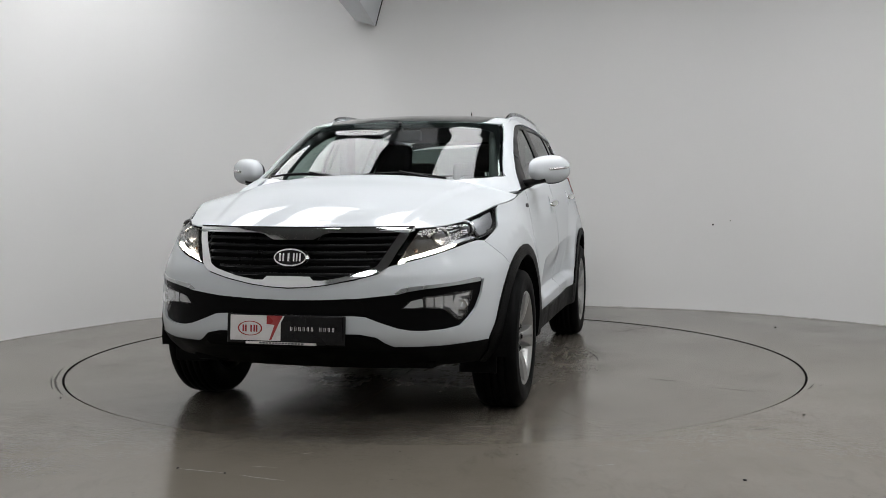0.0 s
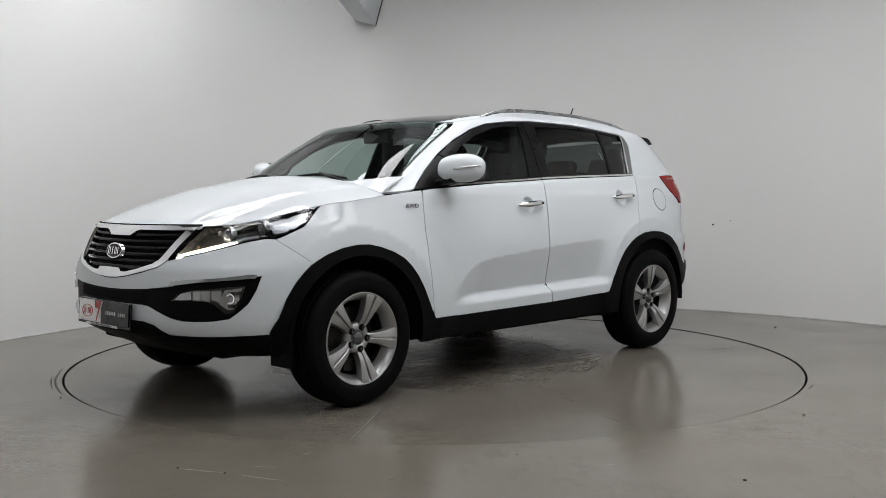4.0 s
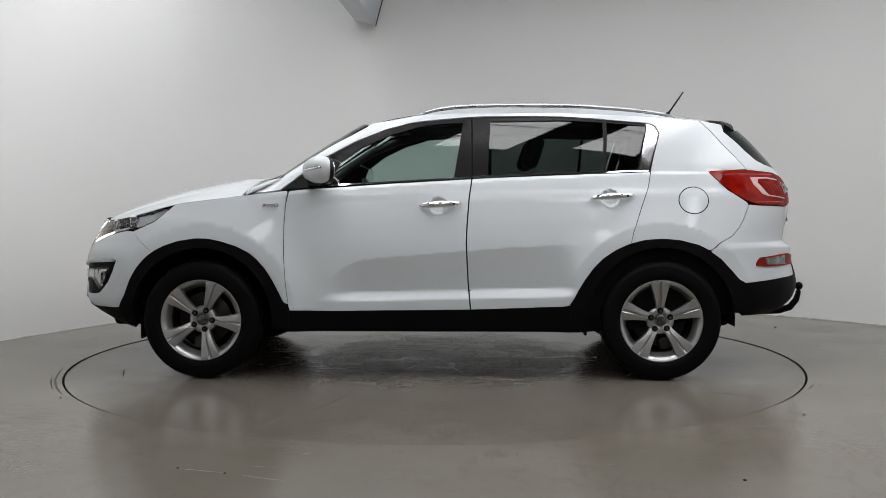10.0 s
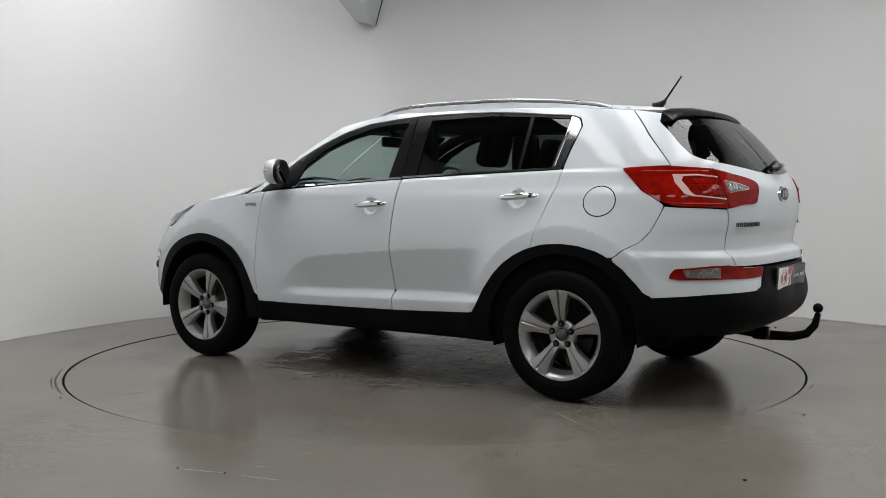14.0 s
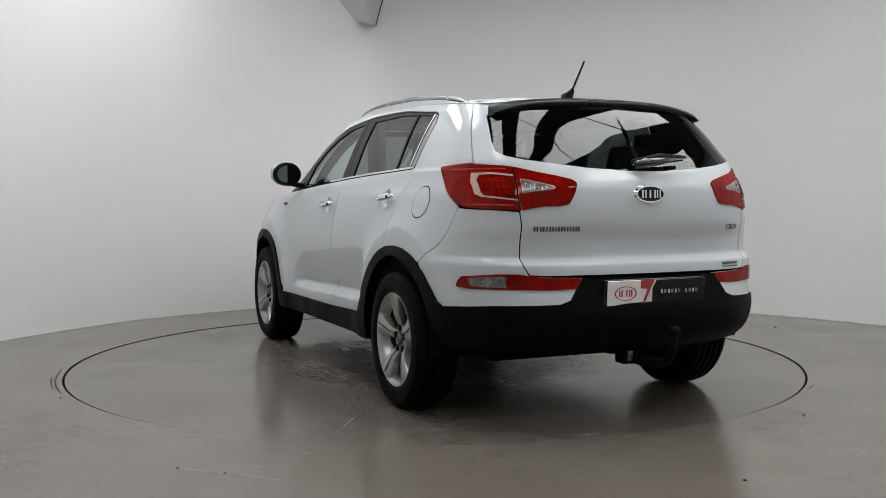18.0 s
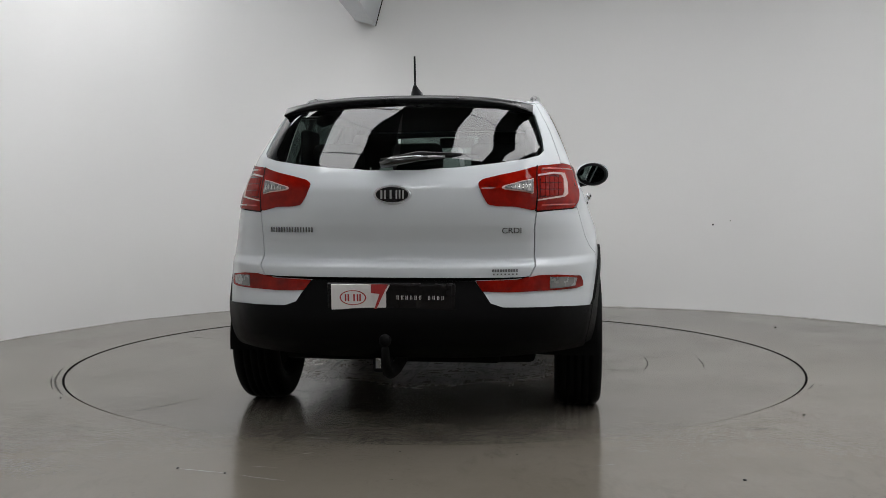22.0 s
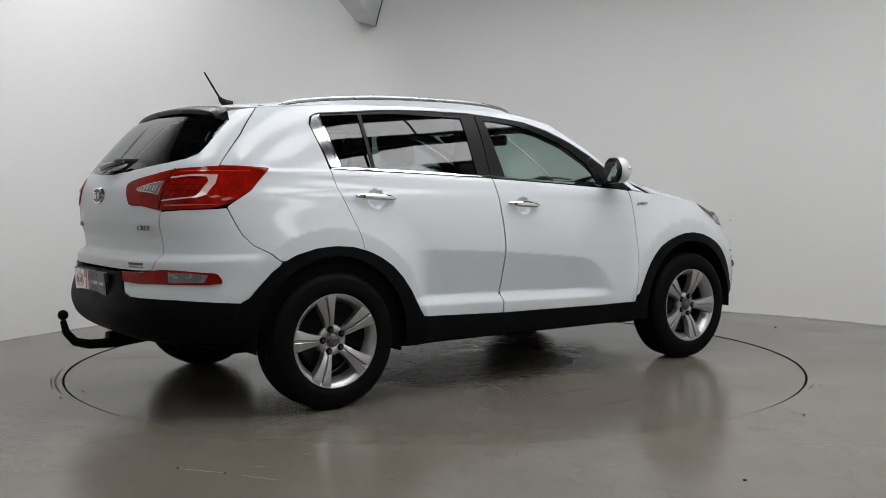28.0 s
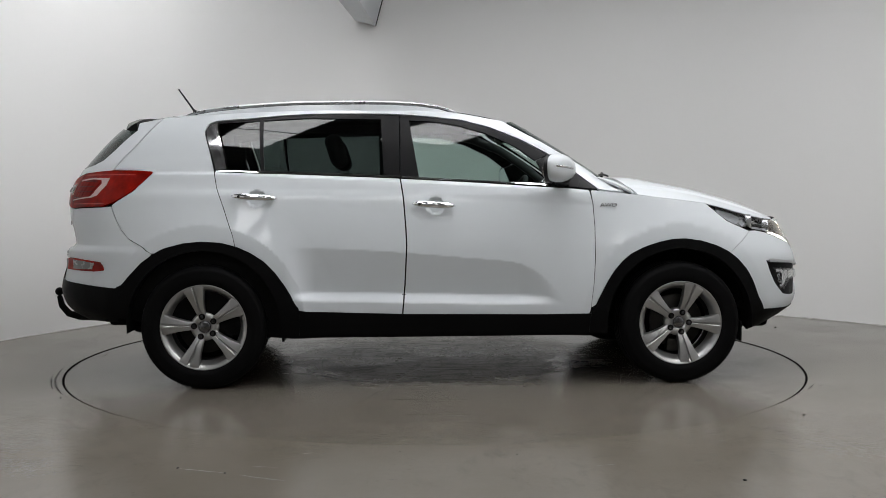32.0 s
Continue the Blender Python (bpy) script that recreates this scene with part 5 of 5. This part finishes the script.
aerial = part("aerial", bm, M_FRAME, car, "black roof aerial", smooth=True)
bm = bmesh.new()
tube(bm, [(-1.522, 0, 1.594), (-1.568, -.006, 1.660), (-1.614, -.012, 1.727)], [.006, .0055, .0045], 8)
part("aerial_rod", bm, M_FRAME, aerial, smooth=True)

# spoiler over the rear window: a thin wing whose ends turn down and taper
verts, faces = [], []
N = 41
for k in range(N):
    y = -.585 + 1.17 * k / (N - 1)
    q = abs(y) / .585
    e = q ** 8
    xf, xt = -1.700 - .035 * q ** 3, -1.843 + .050 * q ** 2.4
    zf, zt = 1.527 - .040 * q ** 2.5 - .012 * e, 1.510 - .044 * q ** 2.5 - .022 * e
    th = .028 * (1 - .55 * e)
    zl = zt - th
    for x, z in ((xf, zf), ((xf + xt) / 2, (zf + zt) / 2 + .006 * (1 - e)), (xt + .014, zt + .001), (xt + .003, zt - .005), (xt, zt - th * .5), (xt + .006, zl), (xt + .05, zl - .004), (xf + .01, zl - .010)):
        verts.append((x, y, z))
n = 8
for k in range(N - 1):
    for i in range(n):
        j = (i + 1) % n
        faces.append((k * n + i, k * n + j, (k + 1) * n + j, (k + 1) * n + i))
faces += [tuple(range(n))[::-1], tuple((N - 1) * n + i for i in range(n))]
part("spoiler", bm_from(verts, faces), M_FRAME, gate, "gloss black roof spoiler", angle=50)

# rear wiper
bm = bmesh.new()
tube(bm, [(-2.150, .055, 1.192), (-2.155, .0, 1.205), (-2.146, -.10, 1.216), (-2.128, -.22, 1.222)], [.022, .027, .019, .010], 10, .8)
wip = part("rear_wiper", bm, M_GLOSSBLACK, gate, "black rear wiper", smooth=True)
bm = bmesh.new()
tube(bm, [(-2.132, .06, 1.208), (-2.118, -.10, 1.235), (-2.08, -.26, 1.232), (-2.042, -.36, 1.226)], [.007, .010, .009, .006], 8, 1.4)
part("blade", bm, M_FRAME, wip, "wiper blade", smooth=True)
# windscreen wipers and cowl
COWL = F(0, 1.085, .4, 1.085, .64, 1.092, .655, 1.10, .655, 1.149, .64, 1.146, .5, 1.132, 0, 1.124)
whole("cowl", upper, COWL, M_BLACK, car, up=True, grid=.05, off=-.002, thick=.02, label="black cowl below the windscreen")
for side in (1, -1):
    # white corner that closes the gap between the bonnet and the foot of the screen pillar
    verts, faces, n, k = [], [], 9, 5
    for i in range(n):
        f = i / (n - 1)
        a = Vector(hood(1.078, .672 + .108 * f)) - Vector((0, 0, .002))
        b = Vector(ring(u_at("f", .665 + .070 * f, 1.158, True), 1.158, True)) + Vector((.004, 0, .002))
        for q in range(k):
            g = q / (k - 1)
            p = a.lerp(b, g)
            verts.append((p.x, side * p.y, p.z + .006 * math.sin(math.pi * g)))
    for i in range(n - 1):
        for q in range(k - 1):
            faces.append((i * k + q, i * k + q + 1, (i + 1) * k + q + 1, (i + 1) * k + q))
    bm = bm_from(verts, faces)
    r = bmesh.ops.extrude_face_region(bm, geom=bm.faces[:])
    bmesh.ops.translate(bm, vec=(0, 0, -.012), verts=[v for v in r["geom"] if isinstance(v, bmesh.types.BMVert)])
    part("scuttle_corner", bm, M_PAINT, car, "white corner between bonnet and screen pillar", angle=40)
for y0, y1 in ((.42, -.12), (-.14, -.62)):
    bm = bmesh.new()
    pts = []
    for k in range(9):
        s = k / 8
        y = y0 + (y1 - y0) * s
        z = 1.143 + .032 * math.sin(s * 2.6) * .9
        p = ring(u_at("f", abs(y), z, True), z, True)
        pts.append((p[0] + .026, y, z + .010))
    tube(bm, pts, [.006, .007, .008, .009, .009, .008, .007, .006, .005], 8, 1.0)
    w = part("wiper", bm, M_FRAME, car, "black windscreen wiper", smooth=True)
    bm = bmesh.new()
    p = pts[4]
    tube(bm, [(p[0] + .05, y0 - .02, 1.138), (p[0] + .033, (y0 + p[1]) / 2, 1.164), (p[0] + .010, p[1], p[2] + .010)], [.014, .011, .008], 8, .8)
    part("wiper_arm", bm, M_FRAME, w, smooth=True)
# tow bar
bm = bmesh.new()
tube(bm, [(-1.95, 0, .320), (-2.12, 0, .300), (-2.25, 0, .303), (-2.32, 0, .322), (-2.362, 0, .372), (-2.376, 0, .43), (-2.376, 0, .447)], [.028, .026, .024, .022, .020, .016, .014], 12)
tow = part("tow_bar", bm, M_DARK, car, "black tow bar with ball", smooth=True)
bm = bmesh.new()
bmesh.ops.create_uvsphere(bm, u_segments=20, v_segments=12, radius=.026, matrix=Matrix.Translation((-2.376, 0, .462)))
part("ball", bm, M_BLACK, tow, "black capped ball", smooth=True)
part("socket", slab((-2.14, .02, .285), (-2.06, .10, .35), .012), M_BLACK, tow, "electric socket")
part("tag", slab((-2.150, .060, .305), (-2.146, .084, .350), 0), M_SATIN, tow, "pale metal tag")

# underside, wheel wells
part("underbody", slab((-1.78, -.60, .275), (1.95, .60, .36), .03), M_LINER, car)
part("underbody_middle", slab((-.86, -.74, .262), (.88, .74, .40), .02), M_LINER, car)
part("exhaust_box", slab((-1.95, -.45, .30), (-1.70, .05, .36), .02), M_LINER, car)
for hx in (1.32, -1.32):
    for side in (1, -1):
        bm = bmesh.new()
        verts, faces = [], []
        for k in range(25):
            a = radians(-5 + 190 * k / 24)
            for y, r in ((.52, .40), (.66, .415), (.885, .418)):
                verts.append((hx + r * math.cos(a), side * y, .346 + r * math.sin(a)))
        for k in range(24):
            for i in range(2):
                faces.append((k * 3 + i, k * 3 + i + 1, k * 3 + 4 + i, k * 3 + 3 + i))
        faces.append(tuple(k * 3 for k in range(25)))
        bm.free()
        put("wheel_liner", mesh_from("wheel_liner", verts, faces, M_LINER, False), car)
for hx, side, zz in ((1.66, 1, 0), (1.66, -1, 0)):
    part("air_deflector", slab((1.685, side * .74 - .09, .225), (1.70, side * .74 + .09, .34), .004), M_BLACK, car)
for side in (1, -1):
    part("mud_flap", slab((-.905, side * .76 - .08, .25), (-.89, side * .76 + .08, .36), .004), M_BLACK, car)
    part("jack_tab", slab((-.60, side * .80 - .01, .268), (-.555, side * .80 + .01, .30), .006), M_BLACK, car)


# ---- wheels ----
def build_wheel():
    """Hub at the origin, the outer face towards +y."""
    wheel = new("wheel")
    R0, W = .343, .115
    prof = [(.222, -.095), (.235, -.108), (.27, -.1145), (.305, -.112), (.327, -.103), (.338, -.090), (.3415, -.074), (.343, -.060),
            (.336, -.058), (.336, -.050), (.3432, -.048), (.3437, -.024), (.336, -.022), (.336, -.014), (.3437, -.012), (.3437, .012),
            (.336, .014), (.336, .022), (.3437, .024), (.3432, .048), (.336, .050), (.336, .058), (.343, .060), (.3415, .074), (.338, .090),
            (.327, .103), (.316, .1085), (.312, .1115), (.305, .112), (.285, .1145), (.27, .115), (.255, .1135), (.25, .111), (.238, .107), (.228, .098)]

    def sipes(k, i):
        r, y = prof[i]
        if k % 2 and .06 <= abs(y) <= .103 and r > .325:
            return -.0022
        return 0
    v, f = lathe(prof, 144, False, sipes)
    put("tyre", mesh_from("tyre", v, f, M_TYRE, True), wheel, "black rubber tyre")
    # inner rim: the shade behind the spokes is put into its colour
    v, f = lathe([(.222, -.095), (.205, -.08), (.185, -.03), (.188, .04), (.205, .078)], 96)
    put("barrel", mesh_from("barrel", v, f, M_BARREL_SHADE, True), wheel, "inner rim, coloured dark for the shade behind the spokes")
    v, f = lathe([(.188, .04), (.198, .066), (.207, .084), (.2135, .094), (.222, .100), (.2285, .1045), (.2325, .1065), (.2345, .105), (.2335, .096), (.226, .090), (.222, .080)], 96)
    rim = put("rim", mesh_from("rim", v, f, M_ALLOY, True), wheel, "silver alloy rim with five double spokes")
    # spokes
    for k in range(5):
        verts, faces = [], []
        sec = [(-1.0, -.040), (-.985, -.012), (-.93, -.0015), (-.80, .0005), (-.17, .0035), (-.10, .0005), (-.07, -.010), (.07, -.010), (.10, .0005), (.17, .0035), (.80, .0005), (.93, -.0015), (.985, -.012), (1.0, -.040)]
        st = [(.040, .022, .062), (.058, .024, .066), (.075, .0255, .073), (.095, .0275, .082), (.12, .0315, .089), (.15, .0380, .0945), (.18, .0465, .0985), (.205, .0545, .1015), (.220, .0590, .1030), (.2285, .0612, .1015)]
        for r, hw, y in st:
            grv = min(1.0, max(0.15, (r - .055) / .06))
            for s, dy in sec:
                dd = dy * grv if abs(s) < .18 else dy
                verts.append((s * hw, y + dd, math.sqrt(max(r * r - (s * hw) ** 2, 1e-6)) if r > .1 else r))
        m = len(sec)
        for a in range(len(st) - 1):
            for b in range(m - 1):
                faces.append((a * m + b, a * m + b + 1, (a + 1) * m + b + 1, (a + 1) * m + b))
        ang = 2 * math.pi * k / 5
        rot = Matrix.Rotation(ang, 4, "Y")
        me = mesh_from("spoke", [rot @ Vector(q) for q in verts], faces, M_ALLOY, False)
        bm = bmesh.new()
        bm.from_mesh(me)
        part("spoke", bm, M_ALLOY, rim, angle=28)
        # nut in the root between two spokes
        a2 = ang
        nx, nz = .057 * math.sin(a2), .057 * math.cos(a2)
        bm = bmesh.new()
        rod(bm, (nx, .045, nz), (nx, .0738, nz), .0165, .0172, 18)
        part("nut_well", bm, M_DARK, rim, "dark nut recess", angle=40)
        bm = bmesh.new()
        rod(bm, (nx, .05, nz), (nx, .081, nz), .0125, .0105, 6)
        part("nut", bm, M_GLOSSBLACK, rim, "black wheel nut")
    v2, f2 = lathe([(.080, .030), (.078, .060), (.068, .067), (.034, .071), (.034, .060)], 40)
    put("hub", mesh_from("hub", v2, f2, M_ALLOY, True), rim)
    v, f = lathe([(.033, .066), (.032, .0745), (.028, .077), (.0005, .0775)], 32)
    put("centre_cap", mesh_from("centre_cap", v, f, M_BADGE, True), rim, "silver centre cap")
    v, f = lathe([(.152, -.02), (.152, .004), (.150, .006), (.085, .006), (.08, .03), (.0005, .03)], 48)
    put("brake_disc", mesh_from("brake_disc", v, f, M_STEEL, True), wheel, "worn steel brake disc")
    part("brake_caliper", slab((-.175, -.03, -.05), (-.10, .035, .06), .012), M_STEEL, wheel, "steel brake caliper")
    v, f = lathe([(.19, -.05), (.16, -.045), (.0005, -.045)], 40)
    put("back_plate", mesh_from("back_plate", v, f, M_LINER, False), wheel)
    return wheel


wheel = build_wheel()
# spoke 0 points up the wheel's z axis; the turn about the axle is as the wheels stand
SPOTS = [(1.32, 1, -95), (-1.32, 1, -70), (-1.32, -1, 14), (1.32, -1, -93)]
for i, (hx, side, turn) in enumerate(SPOTS):
    m = pose(hx, side * .800, HUB_Z) @ (Matrix.Identity(4) if side > 0 else pose(0, 0, 0, 0, 0, 180)) @ Matrix.Rotation(radians(turn), 4, "Y")
    if i == 0:
        wheel.matrix_basis = m
        wheel.parent = car
    else:
        w = copy_thing(wheel, m)
        w.parent = car

# ---- inside ----
def cushion(lo, hi, r=.05, m=None):
    bm = slab(lo, hi, r, 4)
    if m is not None:
        bmesh.ops.transform(bm, matrix=m, verts=bm.verts)
    return bm


for y in (.37, -.37):
    seat = part("seat", cushion((-.42, y - .26, .50), (.12, y + .26, .66)), M_CLOTH, car, "dark cloth front seat", angle=50)
    m = Matrix.Translation((-.38, y, .60)) @ pose(0, 0, 0, 0, -18, 0)
    part("backrest", cushion((-.08, -.25, 0), (.07, .25, .62), .06, m), M_CLOTH, seat, angle=50)
    part("headrest", cushion((-.05, -.135, .66), (.05, .135, .86), .045, m), M_CLOTH, seat, angle=50)
bench = part("rear_seat", cushion((-1.25, -.62, .50), (-.75, .62, .68)), M_CLOTH, car, "dark cloth rear bench", angle=50)
m = Matrix.Translation((-1.22, 0, .60)) @ pose(0, 0, 0, 0, -20, 0)
part("backrest", cushion((-.08, -.62, 0), (.08, .62, .60), .06, m), M_CLOTH, bench, angle=50)
for y in (.40, 0, -.40):
    part("headrest", cushion((-.045, y - .13, .61), (.045, y + .13, .76), .04, m), M_CLOTH, bench, angle=50)
dash = part("dashboard", cushion((.50, -.70, .80), (.98, .70, 1.075), .08), M_DASH, car, "dark plastic dashboard", angle=50)
part("instrument_hood", cushion((.52, -.56, 1.0), (.72, -.20, 1.13), .05), M_DASH, dash, angle=50)
bm = bm_from(*lathe([(.185 + .016 * math.cos(a), .016 * math.sin(a)) for a in (2 * math.pi * k / 8 for k in range(8))], 40, True))
box(bm, (-.18, -.01, -.03), (.18, .012, .03))
bmesh.ops.transform(bm, matrix=Matrix.Translation((.44, -.37, 1.00)) @ pose(0, 0, 0, 0, 0, 90) @ pose(0, 0, 0, 25, 0, 0), verts=bm.verts)
part("steering_wheel", bm, M_DASH, car, "dark steering wheel on the right", smooth=True)
part("inside_mirror", cushion((.40, -.12, 1.385), (.43, .12, 1.455), .015), M_DASH, car, "inside mirror", angle=50)
bm = bmesh.new()
rod(bm, (.42, 0, 1.45), (.47, 0, 1.50), .01)
part("mirror_stem", bm, M_DASH, car)
part("headlining", slab((-1.55, -.55, 1.485), (.20, .55, 1.515), .01), M_CLOTH, car)
part("load_floor", slab((-1.9, -.6, .66), (-1.3, .6, .70), .01), M_DASH, car)
sheet = slab((-.22, -.10, 0), (.10, .10, .002), 0)
bmesh.ops.transform(sheet, matrix=Matrix.Translation((.90, .42, 1.10)) @ pose(0, 0, 0, 0, -8, 80), verts=sheet.verts)
part("paper_sheet", sheet, M_PAPER, car, "white paper sheet on the dashboard")
for sgn in (1, -1):
    bm = bmesh.new()
    tube(bm, [(.86, sgn * .66, 1.09), (.78, sgn * .640, 1.16), (.64, sgn * .615, 1.27), (.48, sgn * .58, 1.37), (.30, sgn * .55, 1.44), (.12, sgn * .53, 1.478), (-.4, sgn * .53, 1.495),
              (-1.1, sgn * .52, 1.475), (-1.35, sgn * .51, 1.44)], [.024, .030, .032, .032, .032, .032, .032, .032, .032], 10, .9)
    part("pillar_lining", bm, M_DASH, car, "dark lining of the screen pillar and roof edge", smooth=True)
    part("rear_pillar_lining", cushion((-1.50, sgn * .565 - .025, 1.0), (-1.28, sgn * .565 + .025, 1.39), .02), M_DASH, car, "dark lining of the rear pillar", angle=50)
for y, sgn in ((.66, 1), (-.66, -1)):
    part("door_trim", slab((-1.22, y - .03, .45), (.62, y + .03, 1.085), .02), M_DASH, car)
    part("pillar_trim", cushion((-.36, sgn * .60 - .03, 1.08), (-.18, sgn * .60 + .03, 1.50), .02), M_DASH, car)

# scuff marks: thin worn lines, on the floor and on the turntable
def marks(parent, rows, mat, label):
    rng = random.Random(9)
    bm = bmesh.new()
    for pts, w in rows:
        p = [Vector(q) for q in pts]
        dense = []
        for a, b in zip(p, p[1:]):
            n = max(2, int((b - a).length / .02))
            dense += [a + (b - a) * k / n for k in range(n)]
        dense.append(p[-1])
        prev = None
        for i, q in enumerate(dense):
            d = (dense[min(i + 1, len(dense) - 1)] - dense[max(i - 1, 0)]).normalized()
            side = Vector((-d.y, d.x))
            s = i / max(1, len(dense) - 1)
            h = w * (.25 + .75 * math.sin(math.pi * s)) * rng.uniform(.4, 1.2) / 2
            q = q + side * rng.uniform(-.3, .3) * w
            cur = [bm.verts.new((q.x + side.x * h, q.y + side.y * h, .0012)), bm.verts.new((q.x - side.x * h, q.y - side.y * h, .0012))]
            if prev:
                bm.faces.new((prev[0], prev[1], cur[1], cur[0]))
            prev = cur
        if parent is not None:
            part("scuff_mark", bm, mat, parent, label)
            bm = bmesh.new()
    if parent is None:
        tagged(part("scuff_marks", bm, mat, None), label, "scuff marks", kind="stuff")
    else:
        bm.free()


def arc_mark(r, a0, a1, n=14):
    return [(r * math.cos(radians(a0 + (a1 - a0) * k / n)), r * math.sin(radians(a0 + (a1 - a0) * k / n))) for k in range(n + 1)]


M_SCUFF = surface("dark scuff", (0.03, 0.028, 0.024), 0.5, vary=0.5, scale=30)
M_CHIP = surface("pale chipped paint", (0.19, 0.18, 0.16), 0.6, vary=0.4, scale=30)
marks(None, [(arc_mark(2.322, 190, 211), .014), (arc_mark(2.345, 196, 206), .008), ([(2.02, -1.13), (2.105, -.99)], .008), ([(2.11, -1.05), (2.16, -1.00)], .005), ([(.83, -2.41), (.885, -2.385)], .008),
             ([(1.32, -1.985), (1.345, -1.998)], .012), ([(1.40, -2.05), (1.50, -2.01)], .012), ([(1.18, -2.25), (1.26, -2.22)], .010), ([(.62, -2.62), (.70, -2.60)], .006),
             ([(-1.7, -1.9), (-1.62, -1.93)], .006), ([(2.62, .35), (2.70, .42)], .006), ([(1.9, 1.75), (1.98, 1.72)], .006)], M_SCUFF, "short dark scuffs on the grey floor")
marks(None, [([(-1.014, -2.622), (-.90, -2.66), (-.799, -2.695)], .006), ([(-.74, -2.72), (-.66, -2.76), (-.563, -2.795)], .007), ([(-.72, -2.60), (-.62, -2.62)], .005),
             ([(-.55, -2.42), (-.50, -2.40)], .006)], M_CHIP, "pale chipped lines in the floor paint")
marks(turntable, [(arc_mark(1.36, -84, -106), .008), ([(.722, 2.0), (.634, 1.72)], .006), ([(-1.76, 1.27), (-1.55, 1.12)], .007), ([(.453, 1.38), (.503, 1.54)], .009),
                  ([(-.12, -1.706), (-.128, -1.70)], .016), (arc_mark(1.32, 150, 158), .006), (arc_mark(.9, 40, 62), .008), (arc_mark(1.05, 95, 118), .010), (arc_mark(.75, 200, 236), .010),
                  (arc_mark(1.7, 262, 275), .006), (arc_mark(1.95, 15, 24), .006), (arc_mark(1.62, 318, 330), .007), (arc_mark(.235, 0, 360, 40), .005)], M_SCUFF, "dark worn scuff")
marks(turntable, [([(1.40, .99), (1.84, 1.31)], .005), ([(-2.19, .28), (-2.20, .17)], .008), ([(.35, .25), (.86, .62)], .005), ([(-1.40, 1.02), (-1.62, 1.18)], .005), ([(-.25, -.75), (-.38, -1.22)], .004)],
      M_CHIP, "pale worn line")

# faint dust and small stones on the floor
def specks():
    rng = random.Random(4)
    spots = [(2.70, 1.335, .010), (1.76, -1.755, .007), (1.139, -2.82, .008), (-1.002, -2.622, .006), (-.804, -2.695, .006), (-1.965, -1.285, .006), (-.148, -2.394, .004), (.329, -2.446, .004)]
    for k in range(110):
        a, r = rng.uniform(0, 2 * math.pi), rng.uniform(2.4, 3.6)
        spots.append((r * math.cos(a) * 1.1, r * math.sin(a) * (1.5 if math.sin(a) < 0 else .8), rng.uniform(.001, .0035)))
    bm = bmesh.new()
    for x, y, s in spots:
        bmesh.ops.create_icosphere(bm, subdivisions=1, radius=s, matrix=Matrix.Translation((x, y, s * .3)) @ Matrix.Diagonal((1, rng.uniform(.6, 1.4), .4, 1)))
    tagged(part("grit", bm, M_DARK, None), "small dark specks of grit on the floor", "grit", kind="stuff")


specks()
# two small holes in the wall
for x, y, z, r in ((2.505, 2.432, .787, .0085), (2.635, 2.345, .825, .005)):
    bm = bmesh.new()
    bmesh.ops.create_icosphere(bm, subdivisions=2, radius=r, matrix=Matrix.Translation((x, y, z)))
    tagged(part("wall_hole", bm, M_DARK, None, smooth=True), "small dark nail hole in the white wall", "hole", kind="structure")

# ---- movement ----
TURN = [(0, -104.46), (1, -111.94), (2, -119.55), (3, -127.28), (4, -135.07), (5, -142.92), (6, -150.80), (7, -158.71), (8, -166.64), (9, -174.60), (10, -182.58), (11, -190.59), (12, -198.60), (13, -206.62), (14, -214.63), (15, -222.63), (16, -230.59), (17, -238.50), (18, -246.37), (19, -254.18), (20, -261.95), (21, -269.68), (22, -277.39), (23, -285.10), (24, -292.85), (25, -300.64), (26, -308.50), (27, -316.44), (28, -324.45), (29, -332.54), (30, -340.67), (31, -348.81), (32, -356.95)]


def motions():
    rows = [(t, pose(0, 0, -.004, 0, 0, a)) for t, a in TURN]
    walk(turntable, rows)
    walk(car, [(t, m @ pose(CAR_AT[0], CAR_AT[1], 0)) for t, m in rows])


CAR_AT = (.001, -.098)
motions()
